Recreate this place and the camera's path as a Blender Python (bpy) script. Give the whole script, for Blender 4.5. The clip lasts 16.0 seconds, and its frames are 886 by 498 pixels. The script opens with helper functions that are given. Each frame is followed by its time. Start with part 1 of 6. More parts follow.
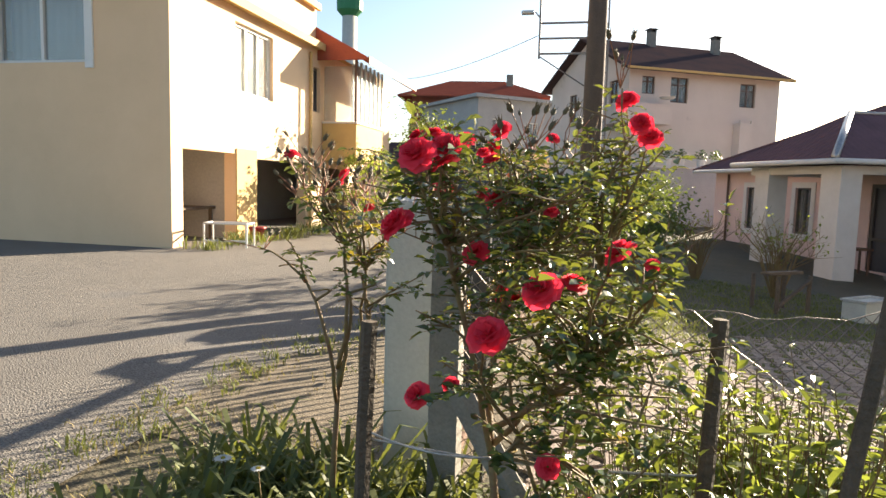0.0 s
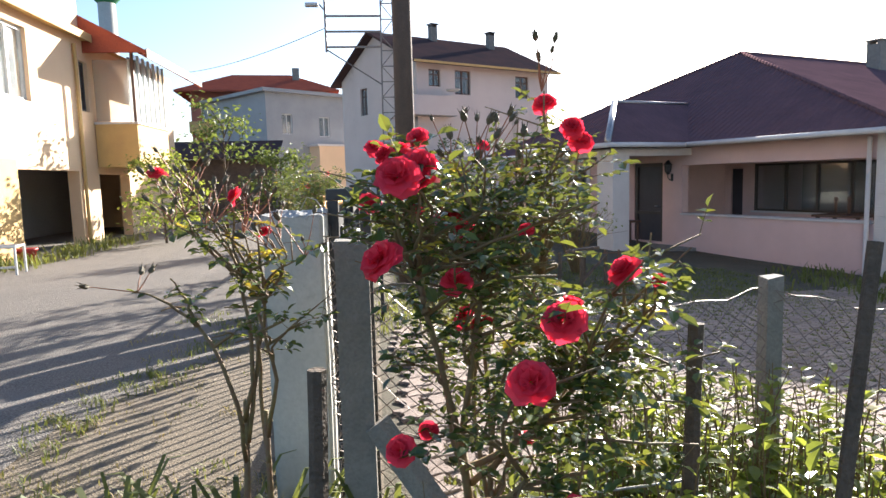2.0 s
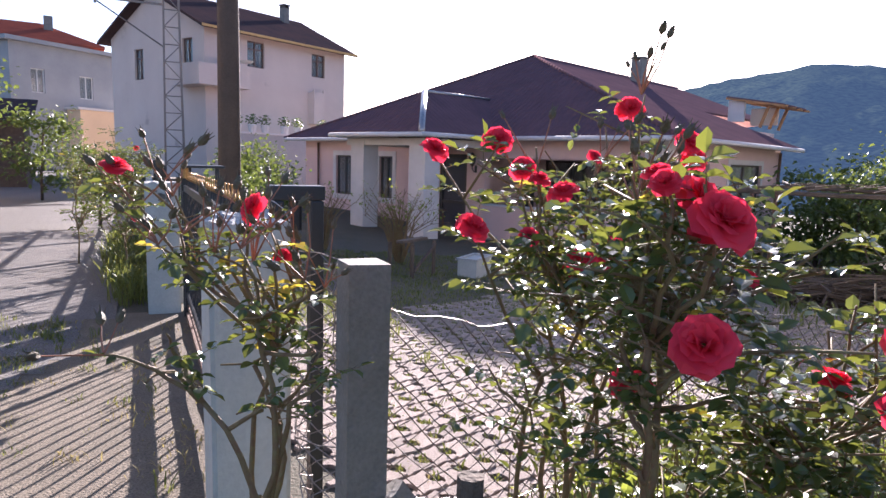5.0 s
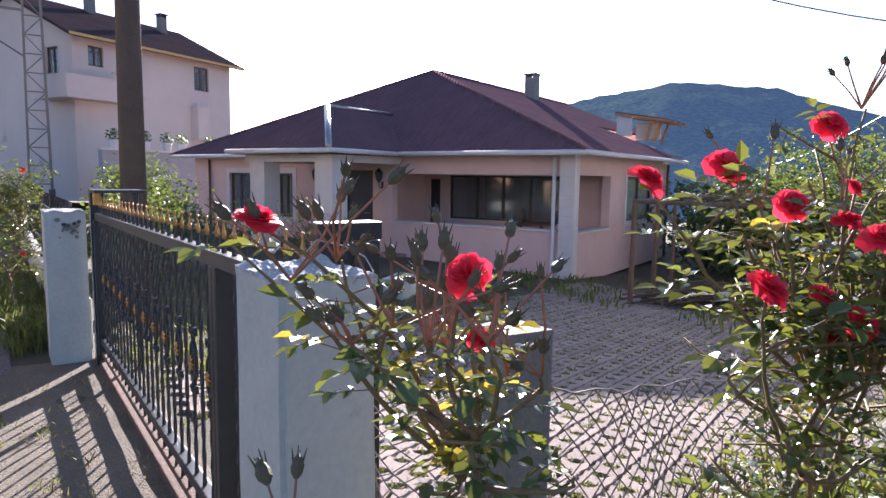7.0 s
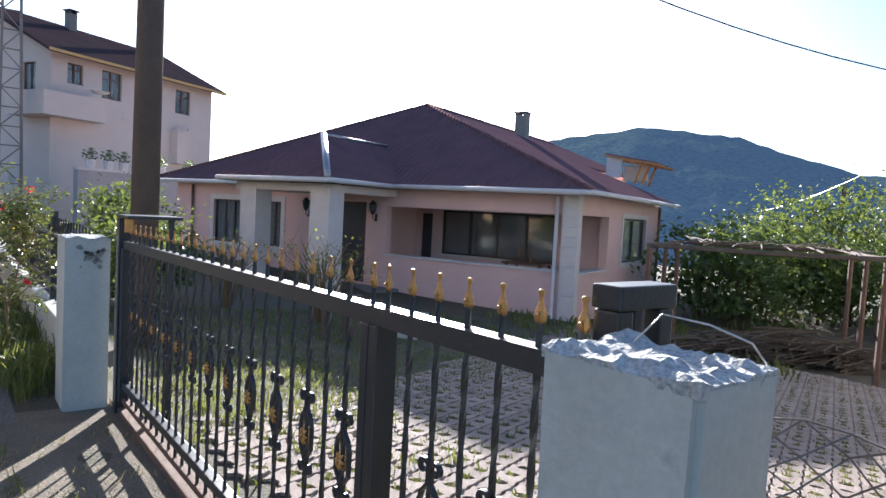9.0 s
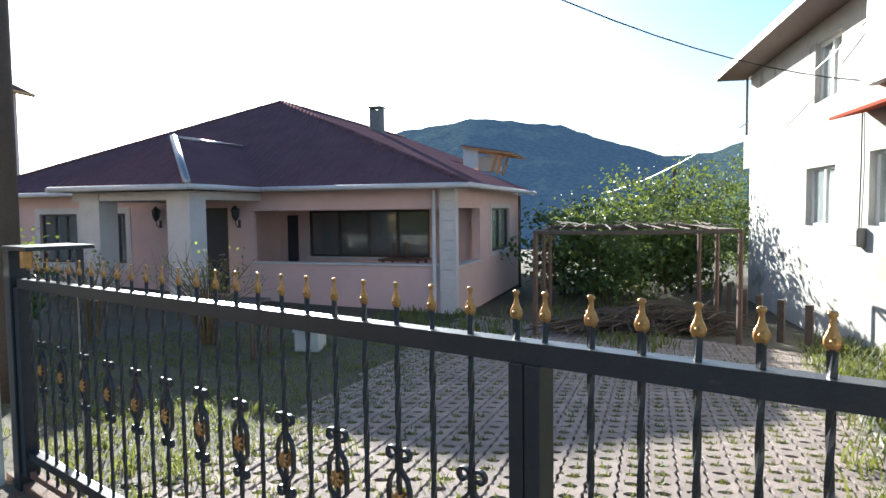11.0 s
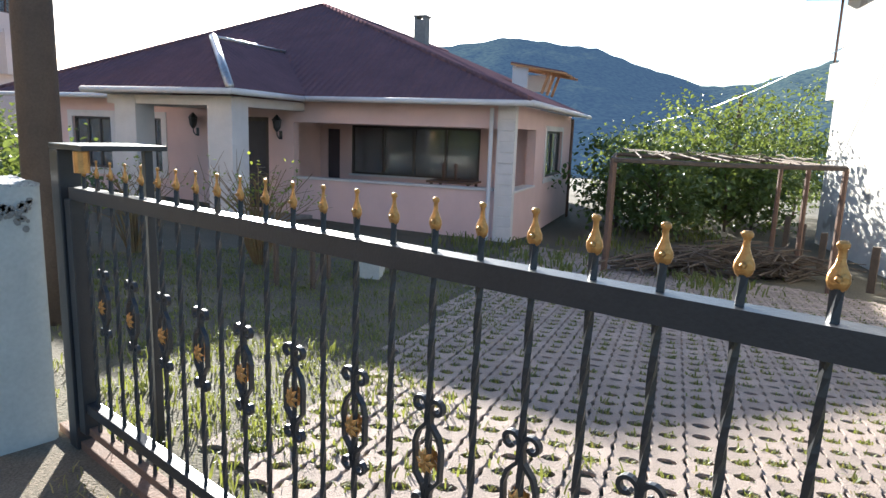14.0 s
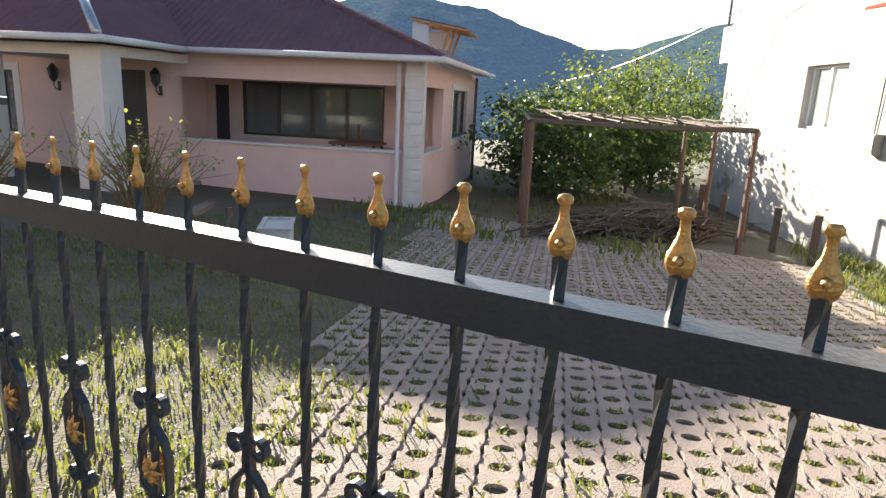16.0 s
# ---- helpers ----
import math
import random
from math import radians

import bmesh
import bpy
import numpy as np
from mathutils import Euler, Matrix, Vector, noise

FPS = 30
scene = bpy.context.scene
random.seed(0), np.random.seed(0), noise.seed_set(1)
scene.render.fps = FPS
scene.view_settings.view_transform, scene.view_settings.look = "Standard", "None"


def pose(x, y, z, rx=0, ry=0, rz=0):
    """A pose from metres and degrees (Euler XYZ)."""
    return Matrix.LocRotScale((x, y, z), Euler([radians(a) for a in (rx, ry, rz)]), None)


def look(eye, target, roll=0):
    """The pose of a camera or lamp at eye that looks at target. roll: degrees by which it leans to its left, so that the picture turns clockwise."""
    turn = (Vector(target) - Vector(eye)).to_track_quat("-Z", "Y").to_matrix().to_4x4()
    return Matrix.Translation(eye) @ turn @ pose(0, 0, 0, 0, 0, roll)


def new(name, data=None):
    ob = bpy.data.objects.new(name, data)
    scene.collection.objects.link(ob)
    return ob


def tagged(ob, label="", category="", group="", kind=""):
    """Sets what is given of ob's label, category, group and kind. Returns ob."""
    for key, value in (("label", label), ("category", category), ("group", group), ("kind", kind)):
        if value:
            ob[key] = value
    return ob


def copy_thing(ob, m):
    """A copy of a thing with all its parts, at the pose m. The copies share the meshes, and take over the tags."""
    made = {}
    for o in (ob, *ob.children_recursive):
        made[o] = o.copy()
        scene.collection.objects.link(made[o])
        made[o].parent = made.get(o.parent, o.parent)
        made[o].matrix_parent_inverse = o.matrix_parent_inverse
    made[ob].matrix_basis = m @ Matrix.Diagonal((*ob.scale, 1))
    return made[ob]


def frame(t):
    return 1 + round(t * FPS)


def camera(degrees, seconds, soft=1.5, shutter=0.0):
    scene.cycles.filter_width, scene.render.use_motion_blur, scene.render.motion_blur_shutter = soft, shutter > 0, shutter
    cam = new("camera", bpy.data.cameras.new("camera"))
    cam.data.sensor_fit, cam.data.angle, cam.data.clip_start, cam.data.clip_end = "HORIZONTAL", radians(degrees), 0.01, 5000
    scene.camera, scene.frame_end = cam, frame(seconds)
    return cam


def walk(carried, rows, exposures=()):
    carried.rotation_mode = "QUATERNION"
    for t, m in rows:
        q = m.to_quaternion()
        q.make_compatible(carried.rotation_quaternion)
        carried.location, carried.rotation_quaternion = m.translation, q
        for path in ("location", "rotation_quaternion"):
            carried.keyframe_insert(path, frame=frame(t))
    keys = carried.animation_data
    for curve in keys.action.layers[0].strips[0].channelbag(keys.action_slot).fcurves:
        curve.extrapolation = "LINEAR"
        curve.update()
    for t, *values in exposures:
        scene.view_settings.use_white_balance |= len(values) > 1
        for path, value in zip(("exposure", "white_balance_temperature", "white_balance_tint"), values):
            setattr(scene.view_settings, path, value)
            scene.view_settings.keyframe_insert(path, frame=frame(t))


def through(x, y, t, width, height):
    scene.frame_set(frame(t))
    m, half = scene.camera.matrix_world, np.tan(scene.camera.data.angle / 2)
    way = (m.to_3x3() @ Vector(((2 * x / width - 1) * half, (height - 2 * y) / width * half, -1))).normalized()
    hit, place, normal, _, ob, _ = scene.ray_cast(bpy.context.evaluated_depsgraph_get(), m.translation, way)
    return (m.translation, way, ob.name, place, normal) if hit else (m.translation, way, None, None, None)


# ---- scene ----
cam = camera(69.0, 16.0)
PATH = [
    (0, (0.582, -2.605, 1.342), (0.163, -0.66, 1.145), 1.6),
    (0.5, (0.542, -2.5, 1.355), (0.253, -0.532, 1.148), 0.3),
    (1, (0.471, -2.463, 1.348), (0.343, -0.486, 1.072), 0.6),
    (1.5, (0.319, -2.485, 1.395), (0.441, -0.507, 1.127), -1.3),
    (2, (0.217, -2.454, 1.396), (0.416, -0.476, 1.179), -1.6),
    (2.5, (0.143, -2.326, 1.417), (0.54, -0.381, 1.172), -1.2),
    (3, (0.062, -2.252, 1.429), (0.569, -0.337, 1.151), 0.2),
    (3.2, (0.015, -2.21, 1.421), (0.572, -0.309, 1.143), 1.3),
    (5.3, (-0.425, -1.815, 1.468), (0.56, -0.095, 1.2), 1.6),
    (5.5, (-0.479, -1.758, 1.473), (0.657, -0.131, 1.22), 1.5),
    (6, (-0.586, -1.624, 1.489), (0.626, -0.053, 1.238), 0.4),
    (6.5, (-0.601, -1.437, 1.486), (0.593, 0.154, 1.282), -0.2),
    (7, (-0.647, -1.287, 1.484), (0.492, 0.343, 1.264), 0.8),
    (7.5, (-0.766, -1.098, 1.511), (0.555, 0.393, 1.342), -0.3),
    (8, (-0.896, -0.97, 1.502), (0.314, 0.609, 1.292), 1.6),
    (8.5, (-0.902, -0.725, 1.502), (0.246, 0.91, 1.408), 1.9),
    (9, (-0.971, -0.532, 1.486), (0.252, 1.048, 1.373), 3.0),
    (9.2, (-1.017, -0.443, 1.485), (0.333, 1.026, 1.346), 1.4),
    (11.3, (-1.313, 0.329, 1.533), (0.255, 1.563, 1.399), -0.6),
    (11.5, (-1.282, 0.406, 1.537), (0.277, 1.647, 1.359), -0.5),
    (12, (-1.195, 0.573, 1.486), (0.275, 1.919, 1.323), -1.4),
    (12.5, (-1.193, 0.692, 1.478), (0.237, 2.071, 1.246), 0.9),
    (13, (-1.237, 0.948, 1.456), (0.263, 2.235, 1.152), 1.9),
    (13.5, (-1.182, 1.129, 1.453), (0.273, 2.459, 1.116), 1.5),
    (14, (-1.044, 1.274, 1.46), (0.455, 2.549, 1.103), 2.0),
    (14.5, (-0.924, 1.442, 1.448), (0.776, 2.429, 1.079), 3.4),
    (15, (-0.883, 1.634, 1.445), (0.827, 2.568, 0.991), 1.2),
    (15.5, (-0.745, 1.832, 1.428), (0.887, 2.901, 0.985), 2.2),
    (16, (-0.667, 1.943, 1.419), (1.007, 2.936, 0.958), 2.7),
]
LIGHT = [(0.0, 2.20, 6300, 10), (1.0, 2.28, 6050, 10), (2.5, 2.19, 5350, 15), (5.3, 2.19, 5250, 26), (9.0, 2.05, 5050, 13), (12.0, 2.12, 5050, 5), (14.0, 2.40, 5250, 9), (16.0, 2.43, 5700, 10)]
walk(cam, [(t, look(eye, target, roll)) for t, eye, target, roll in PATH], LIGHT)
SUN_AZ, SUN_EL = radians(33.8), radians(16.8)
sun_way = Vector((math.sin(SUN_AZ) * math.cos(SUN_EL), math.cos(SUN_AZ) * math.cos(SUN_EL), math.sin(SUN_EL)))

# ---- world and sun ----
world = bpy.data.worlds.new("sky")
scene.world = world
world.use_nodes = True
wn = world.node_tree.nodes
sky = wn.new("ShaderNodeTexSky")
sky.sky_type = "NISHITA"
sky.sun_disc = False
sky.sun_elevation = SUN_EL
sky.sun_rotation = SUN_AZ
sky.air_density, sky.dust_density, sky.ozone_density = 1.0, 1.2, 1.0
wn["Background"].inputs["Strength"].default_value = 0.052
world.node_tree.links.new(sky.outputs[0], wn["Background"].inputs["Color"])
sun_lamp = new("sun", bpy.data.lights.new("sun", "SUN"))
sun_lamp.data.energy = 5.0
sun_lamp.data.angle = radians(0.5)
sun_lamp.data.color = (1.0, 0.84, 0.62)
sun_lamp.matrix_world = look(sun_way * 60, (0, 0, 0))


# ---- materials ----
def material(name, base, rough=0.8, other=None, scale=6.0, fine=60.0, bump=0.2, metal=0.0, amount=0.5, bands=None, spec=0.5, island=0.0, per_object=0.0, spots=None):
    """A procedural surface: two noises blend two colours, a fine one gives relief; bands=(axis, period, depth) adds ribs."""
    m = bpy.data.materials.new(name)
    m.use_nodes = True
    nt = m.node_tree
    n, link = nt.nodes, nt.links.new
    bs = n["Principled BSDF"]
    co = n.new("ShaderNodeTexCoord")
    big, small = n.new("ShaderNodeTexNoise"), n.new("ShaderNodeTexNoise")
    big.inputs["Scale"].default_value, small.inputs["Scale"].default_value = scale, fine
    big.inputs["Detail"].default_value, small.inputs["Detail"].default_value = 6, 4
    big.inputs["Roughness"].default_value = 0.65
    for k in (big, small):
        link(co.outputs["Object"], k.inputs["Vector"])
    ramp = n.new("ShaderNodeValToRGB")
    other = other or tuple(c * 0.72 for c in base)
    ramp.color_ramp.elements[0].position, ramp.color_ramp.elements[1].position = 0.5 - 0.22, 0.5 + 0.22
    ramp.color_ramp.elements[0].color, ramp.color_ramp.elements[1].color = (*other, 1), (*base, 1)
    mixf = n.new("ShaderNodeMath")
    mixf.operation = "MULTIPLY_ADD"
    mixf.inputs[1].default_value, mixf.inputs[2].default_value = amount, 0.25 - amount * 0.25
    link(small.outputs["Fac"], mixf.inputs[0])
    add = n.new("ShaderNodeMath")
    add.operation = "MULTIPLY_ADD"
    add.inputs[1].default_value = 1.0 - amount * 0.5
    link(big.outputs["Fac"], add.inputs[0])
    link(mixf.outputs[0], add.inputs[2])
    sub = n.new("ShaderNodeMath")
    sub.operation = "SUBTRACT"
    sub.inputs[1].default_value = 0.25
    link(add.outputs[0], sub.inputs[0])
    link(sub.outputs[0], ramp.inputs["Fac"])
    col = ramp.outputs["Color"]
    if spots:
        sp = n.new("ShaderNodeTexNoise")
        sp.inputs["Scale"].default_value, sp.inputs["Detail"].default_value = spots[1], 8
        link(co.outputs["Object"], sp.inputs["Vector"])
        sr = n.new("ShaderNodeValToRGB")
        sr.color_ramp.elements[0].position, sr.color_ramp.elements[1].position = spots[2], spots[2] + 0.06
        link(sp.outputs["Fac"], sr.inputs["Fac"])
        mx = n.new("ShaderNodeMixRGB")
        mx.inputs["Color2"].default_value = (*spots[0], 1)
        link(sr.outputs["Color"], mx.inputs["Fac"])
        link(col, mx.inputs["Color1"])
        col = mx.outputs["Color"]
    if island or per_object:
        src = n.new("ShaderNodeNewGeometry").outputs["Random Per Island"] if island else n.new("ShaderNodeObjectInfo").outputs["Random"]
        hs = n.new("ShaderNodeHueSaturation")
        mr = n.new("ShaderNodeMapRange")
        k = island or per_object
        mr.inputs["To Min"].default_value, mr.inputs["To Max"].default_value = 1 - k, 1 + k
        link(src, mr.inputs["Value"])
        link(mr.outputs[0], hs.inputs["Value"])
        link(col, hs.inputs["Color"])
        col = hs.outputs["Color"]
    link(col, bs.inputs["Base Color"])
    bs.inputs["Roughness"].default_value, bs.inputs["Metallic"].default_value = rough, metal
    bs.inputs["Specular IOR Level"].default_value = spec
    height = small.outputs["Fac"]
    if bands:
        axis, period, depth = bands
        sx = n.new("ShaderNodeSeparateXYZ")
        link(co.outputs["Object"], sx.inputs[0])
        mul = n.new("ShaderNodeMath")
        mul.operation = "MULTIPLY"
        mul.inputs[1].default_value = 2 * math.pi / period
        link(sx.outputs[axis], mul.inputs[0])
        sn = n.new("ShaderNodeMath")
        sn.operation = "SINE"
        link(mul.outputs[0], sn.inputs[0])
        ad = n.new("ShaderNodeMath")
        ad.operation = "MULTIPLY_ADD"
        ad.inputs[1].default_value = depth
        link(sn.outputs[0], ad.inputs[0])
        link(height, ad.inputs[2])
        height = ad.outputs[0]
    bp = n.new("ShaderNodeBump")
    bp.inputs["Strength"].default_value, bp.inputs["Distance"].default_value = bump, 0.01 if not bands else 0.03
    link(height, bp.inputs["Height"])
    link(bp.outputs["Normal"], bs.inputs["Normal"])
    return m


def leaf_material(name, dark, light, gloss=0.35, through=0.35, glow=(0.35, 0.45, 0.03)):
    """Leaves and petals: a glossy face, coloured by island, that lets light through."""
    m = bpy.data.materials.new(name)
    m.use_nodes = True
    nt = m.node_tree
    n, link = nt.nodes, nt.links.new
    bs = n["Principled BSDF"]
    geo = n.new("ShaderNodeNewGeometry")
    ramp = n.new("ShaderNodeValToRGB")
    ramp.color_ramp.elements[0].color, ramp.color_ramp.elements[1].color = (*dark, 1), (*light, 1)
    co = n.new("ShaderNodeTexCoord")
    nz = n.new("ShaderNodeTexNoise")
    nz.inputs["Scale"].default_value = 40
    link(co.outputs["Object"], nz.inputs["Vector"])
    ad = n.new("ShaderNodeMath")
    ad.operation = "MULTIPLY_ADD"
    ad.inputs[1].default_value, ad.inputs[2].default_value = 0.4, -0.2
    link(nz.outputs["Fac"], ad.inputs[0])
    a2 = n.new("ShaderNodeMath")
    link(geo.outputs["Random Per Island"], a2.inputs[0])
    link(ad.outputs[0], a2.inputs[1])
    link(a2.outputs[0], ramp.inputs["Fac"])
    link(ramp.outputs["Color"], bs.inputs["Base Color"])
    bs.inputs["Roughness"].default_value = gloss
    tr = n.new("ShaderNodeBsdfTranslucent")
    mg = n.new("ShaderNodeMixRGB")
    mg.inputs["Fac"].default_value = 0.6
    mg.inputs["Color2"].default_value = (*glow, 1)
    link(ramp.outputs["Color"], mg.inputs["Color1"])
    link(mg.outputs["Color"], tr.inputs["Color"])
    mx = n.new("ShaderNodeMixShader")
    mx.inputs["Fac"].default_value = through
    link(bs.outputs[0], mx.inputs[1])
    link(tr.outputs[0], mx.inputs[2])
    link(mx.outputs[0], n["Material Output"].inputs["Surface"])
    return m


def glass_material(name, tint, rough=0.03):
    m = bpy.data.materials.new(name)
    m.use_nodes = True
    bs = m.node_tree.nodes["Principled BSDF"]
    bs.inputs["Base Color"].default_value = (*tint, 1)
    bs.inputs["Roughness"].default_value = rough
    bs.inputs["IOR"].default_value = 1.5
    bs.inputs["Transmission Weight"].default_value = 0.85
    return m


M = {
    "asphalt": material("asphalt", (0.235, 0.215, 0.19), 0.92, (0.11, 0.10, 0.09), 2.2, 85, 1.4, amount=1.5, spots=((0.17, 0.16, 0.15), 1.1, 0.64), spec=0.25),
    "soil": material("soil", (0.12, 0.095, 0.062), 0.95, (0.05, 0.05, 0.027), 1.4, 60, 1.0, amount=0.9),
    "verge": material("verge", (0.22, 0.175, 0.125), 0.95, (0.10, 0.085, 0.055), 3.0, 90, 1.0, amount=1.0),
    "far_ground": material("far_ground", (0.10, 0.12, 0.05), 0.95, (0.06, 0.085, 0.03), 0.3, 6, 0.6),
    "white_wall": material("white_wall", (0.54, 0.54, 0.49), 0.85, (0.42, 0.42, 0.38), 3.5, 50, 0.35, spots=((0.30, 0.29, 0.27), 5.0, 0.66)),
    "concrete": material("concrete", (0.29, 0.27, 0.24), 0.9, (0.18, 0.17, 0.15), 7, 90, 0.6),
    "broken": material("broken", (0.62, 0.61, 0.58), 0.95, (0.30, 0.29, 0.27), 22, 120, 1.0, amount=0.9),
    "pink_wall": material("pink_wall", (0.70, 0.51, 0.47), 0.85, (0.60, 0.43, 0.40), 1.5, 120, 0.25),
    "pale_trim": material("pale_trim", (0.68, 0.64, 0.62), 0.8, (0.56, 0.53, 0.51), 3, 80, 0.25),
    "cream_wall": material("cream_wall", (0.80, 0.58, 0.37), 0.88, (0.70, 0.50, 0.31), 0.9, 70, 0.25),
    "ochre_trim": material("ochre_trim", (0.62, 0.42, 0.16), 0.8, (0.50, 0.33, 0.13), 3, 70, 0.2),
    "b2_wall": material("b2_wall", (0.66, 0.57, 0.51), 0.9, (0.55, 0.47, 0.42), 0.5, 30, 0.2, spots=((0.44, 0.37, 0.33), 0.6, 0.66)),
    "grey_wall": material("grey_wall", (0.40, 0.40, 0.40), 0.9, (0.27, 0.28, 0.29), 0.5, 20, 0.2),
    "brick_red": material("brick_red", (0.42, 0.17, 0.12), 0.9, (0.32, 0.13, 0.10), 1.0, 25, 0.3),
    "rh_wall": material("rh_wall", (0.58, 0.555, 0.50), 0.9, (0.38, 0.36, 0.32), 1.3, 60, 0.5, spots=((0.28, 0.26, 0.22), 1.2, 0.60)),
    "roof_u": material("roof_u", (0.180, 0.108, 0.118), 0.75, (0.120, 0.078, 0.088), 1.5, 40, 0.6, spec=0.0, bands=("X", 0.18, 1.2)),
    "roof_v": material("roof_v", (0.180, 0.108, 0.118), 0.75, (0.120, 0.078, 0.088), 1.5, 40, 0.3, spec=0.0, bands=("Y", 0.18, 0.9)),
    "roof_red": material("roof_red", (0.36, 0.10, 0.06), 0.8, (0.24, 0.07, 0.05), 1.2, 30, 0.4, spec=0.0, bands=("Y", 0.25, 0.8)),
    "roof_dark": material("roof_dark", (0.10, 0.062, 0.058), 0.9, spec=0.0, other=(0.05, 0.045, 0.05), scale=1.0, fine=20, bump=0.15, bands=("X", 0.3, 0.6)),
    "black_paint": material("black_paint", (0.016, 0.018, 0.022), 0.38, (0.028, 0.030, 0.034), 9, 140, 0.10, spots=((0.07, 0.05, 0.035), 14, 0.72)),
    "gold_paint": material("gold_paint", (0.58, 0.33, 0.10), 0.34, (0.34, 0.18, 0.06), 30, 200, 0.4, metal=0.75),
    "rust": material("rust", (0.20, 0.11, 0.07), 0.85, (0.11, 0.07, 0.05), 8, 90, 0.6),
    "galvanised": material("galvanised", (0.50, 0.49, 0.48), 0.36, (0.30, 0.28, 0.26), 12, 100, 0.3, metal=0.85),
    "mesh_wire": material("mesh_wire", (0.24, 0.22, 0.20), 0.45, (0.16, 0.11, 0.085), 14, 120, 0.3, metal=0.5),
    "fresh_timber": material("fresh_timber", (0.50, 0.27, 0.12), 0.8, (0.36, 0.18, 0.08), 6, 70, 0.5),
    "old_wood": material("old_wood", (0.16, 0.115, 0.08), 0.9, (0.08, 0.06, 0.045), 9, 70, 1.0),
    "pole_wood": material("pole_wood", (0.12, 0.088, 0.068), 0.85, (0.07, 0.052, 0.042), 3, 60, 0.8),
    "bark": material("bark", (0.14, 0.10, 0.07), 0.9, (0.07, 0.055, 0.04), 15, 80, 0.9),
    "cane": material("cane", (0.20, 0.17, 0.06), 0.7, (0.16, 0.075, 0.045), 12, 80, 0.4),
    "bud_stem": material("bud_stem", (0.40, 0.15, 0.08), 0.6, (0.24, 0.12, 0.06), 12, 80, 0.4),
    "bud": material("bud", (0.13, 0.08, 0.05), 0.7, (0.09, 0.09, 0.04), 30, 90, 0.5),
    "white_frame": material("white_frame", (0.74, 0.73, 0.70), 0.5, (0.66, 0.65, 0.62), 4, 60, 0.1),
    "dark_frame": material("dark_frame", (0.07, 0.055, 0.05), 0.5, (0.05, 0.04, 0.035), 6, 60, 0.2),
    "brown_frame": material("brown_frame", (0.14, 0.075, 0.05), 0.6, (0.09, 0.05, 0.035), 6, 60, 0.2),
    "door_dark": material("door_dark", (0.055, 0.05, 0.06), 0.45, (0.035, 0.03, 0.04), 3, 60, 0.2),
    "curtain": material("curtain", (0.58, 0.57, 0.53), 0.9, (0.45, 0.45, 0.42), 2, 60, 0.2, bands=("X", 0.16, 1.5)),
    # near-black colour standing in for the shade of rooms behind glass
    "unlit_room": material("unlit_room", (0.06, 0.055, 0.05), 0.9, (0.03, 0.028, 0.026), 2, 30, 0.2),
    "green_paint": material("green_paint", (0.03, 0.22, 0.10), 0.6),
    "red_plastic": material("red_plastic", (0.50, 0.05, 0.04), 0.4),
    "white_plastic": material("white_plastic", (0.72, 0.71, 0.68), 0.5),
    "rubber": material("rubber", (0.02, 0.02, 0.02), 0.7),
    "paver": material("paver", (0.36, 0.285, 0.235), 0.92, (0.23, 0.185, 0.155), 5, 110, 1.0, per_object=0.16, amount=1.0),
    "paver_stuff": material("paver_stuff", (0.36, 0.285, 0.235), 0.92, (0.23, 0.185, 0.155), 5, 110, 1.0, island=0.16, amount=1.0),
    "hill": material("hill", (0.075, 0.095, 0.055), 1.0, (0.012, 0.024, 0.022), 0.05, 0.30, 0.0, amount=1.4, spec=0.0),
    "rose_leaf": leaf_material("rose_leaf", (0.026, 0.055, 0.022), (0.10, 0.145, 0.048), 0.22, 0.22, (0.46, 0.48, 0.05)),
    "rose_petal": leaf_material("rose_petal", (0.62, 0.016, 0.040), (0.88, 0.060, 0.105), 0.55, 0.40, (0.98, 0.06, 0.12)),
    "shrub_leaf": leaf_material("shrub_leaf", (0.05, 0.085, 0.02), (0.19, 0.23, 0.05), 0.42, 0.45, (0.45, 0.50, 0.05)),
    "yellow_leaf": leaf_material("yellow_leaf", (0.30, 0.26, 0.03), (0.55, 0.45, 0.06), 0.5, 0.45, (0.80, 0.60, 0.05)),
    "tree_leaf": leaf_material("tree_leaf", (0.04, 0.075, 0.022), (0.10, 0.145, 0.038), 0.55, 0.28, (0.34, 0.40, 0.06)),
    "grass": leaf_material("grass", (0.045, 0.068, 0.018), (0.15, 0.17, 0.045), 0.62, 0.30, (0.40, 0.42, 0.06)),
    "dry_grass": leaf_material("dry_grass", (0.16, 0.15, 0.05), (0.36, 0.28, 0.12), 0.8, 0.3, (0.55, 0.45, 0.15)),
    "daisy": leaf_material("daisy", (0.75, 0.75, 0.72), (0.85, 0.85, 0.82), 0.6, 0.3, (0.9, 0.9, 0.85)),
    "pane": glass_material("pane", (0.75, 0.80, 0.82)),
}


# distance haze over the hills is put in as a weak blue emission
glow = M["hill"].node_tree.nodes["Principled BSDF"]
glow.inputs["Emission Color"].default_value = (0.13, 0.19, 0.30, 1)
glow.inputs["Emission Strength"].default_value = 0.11

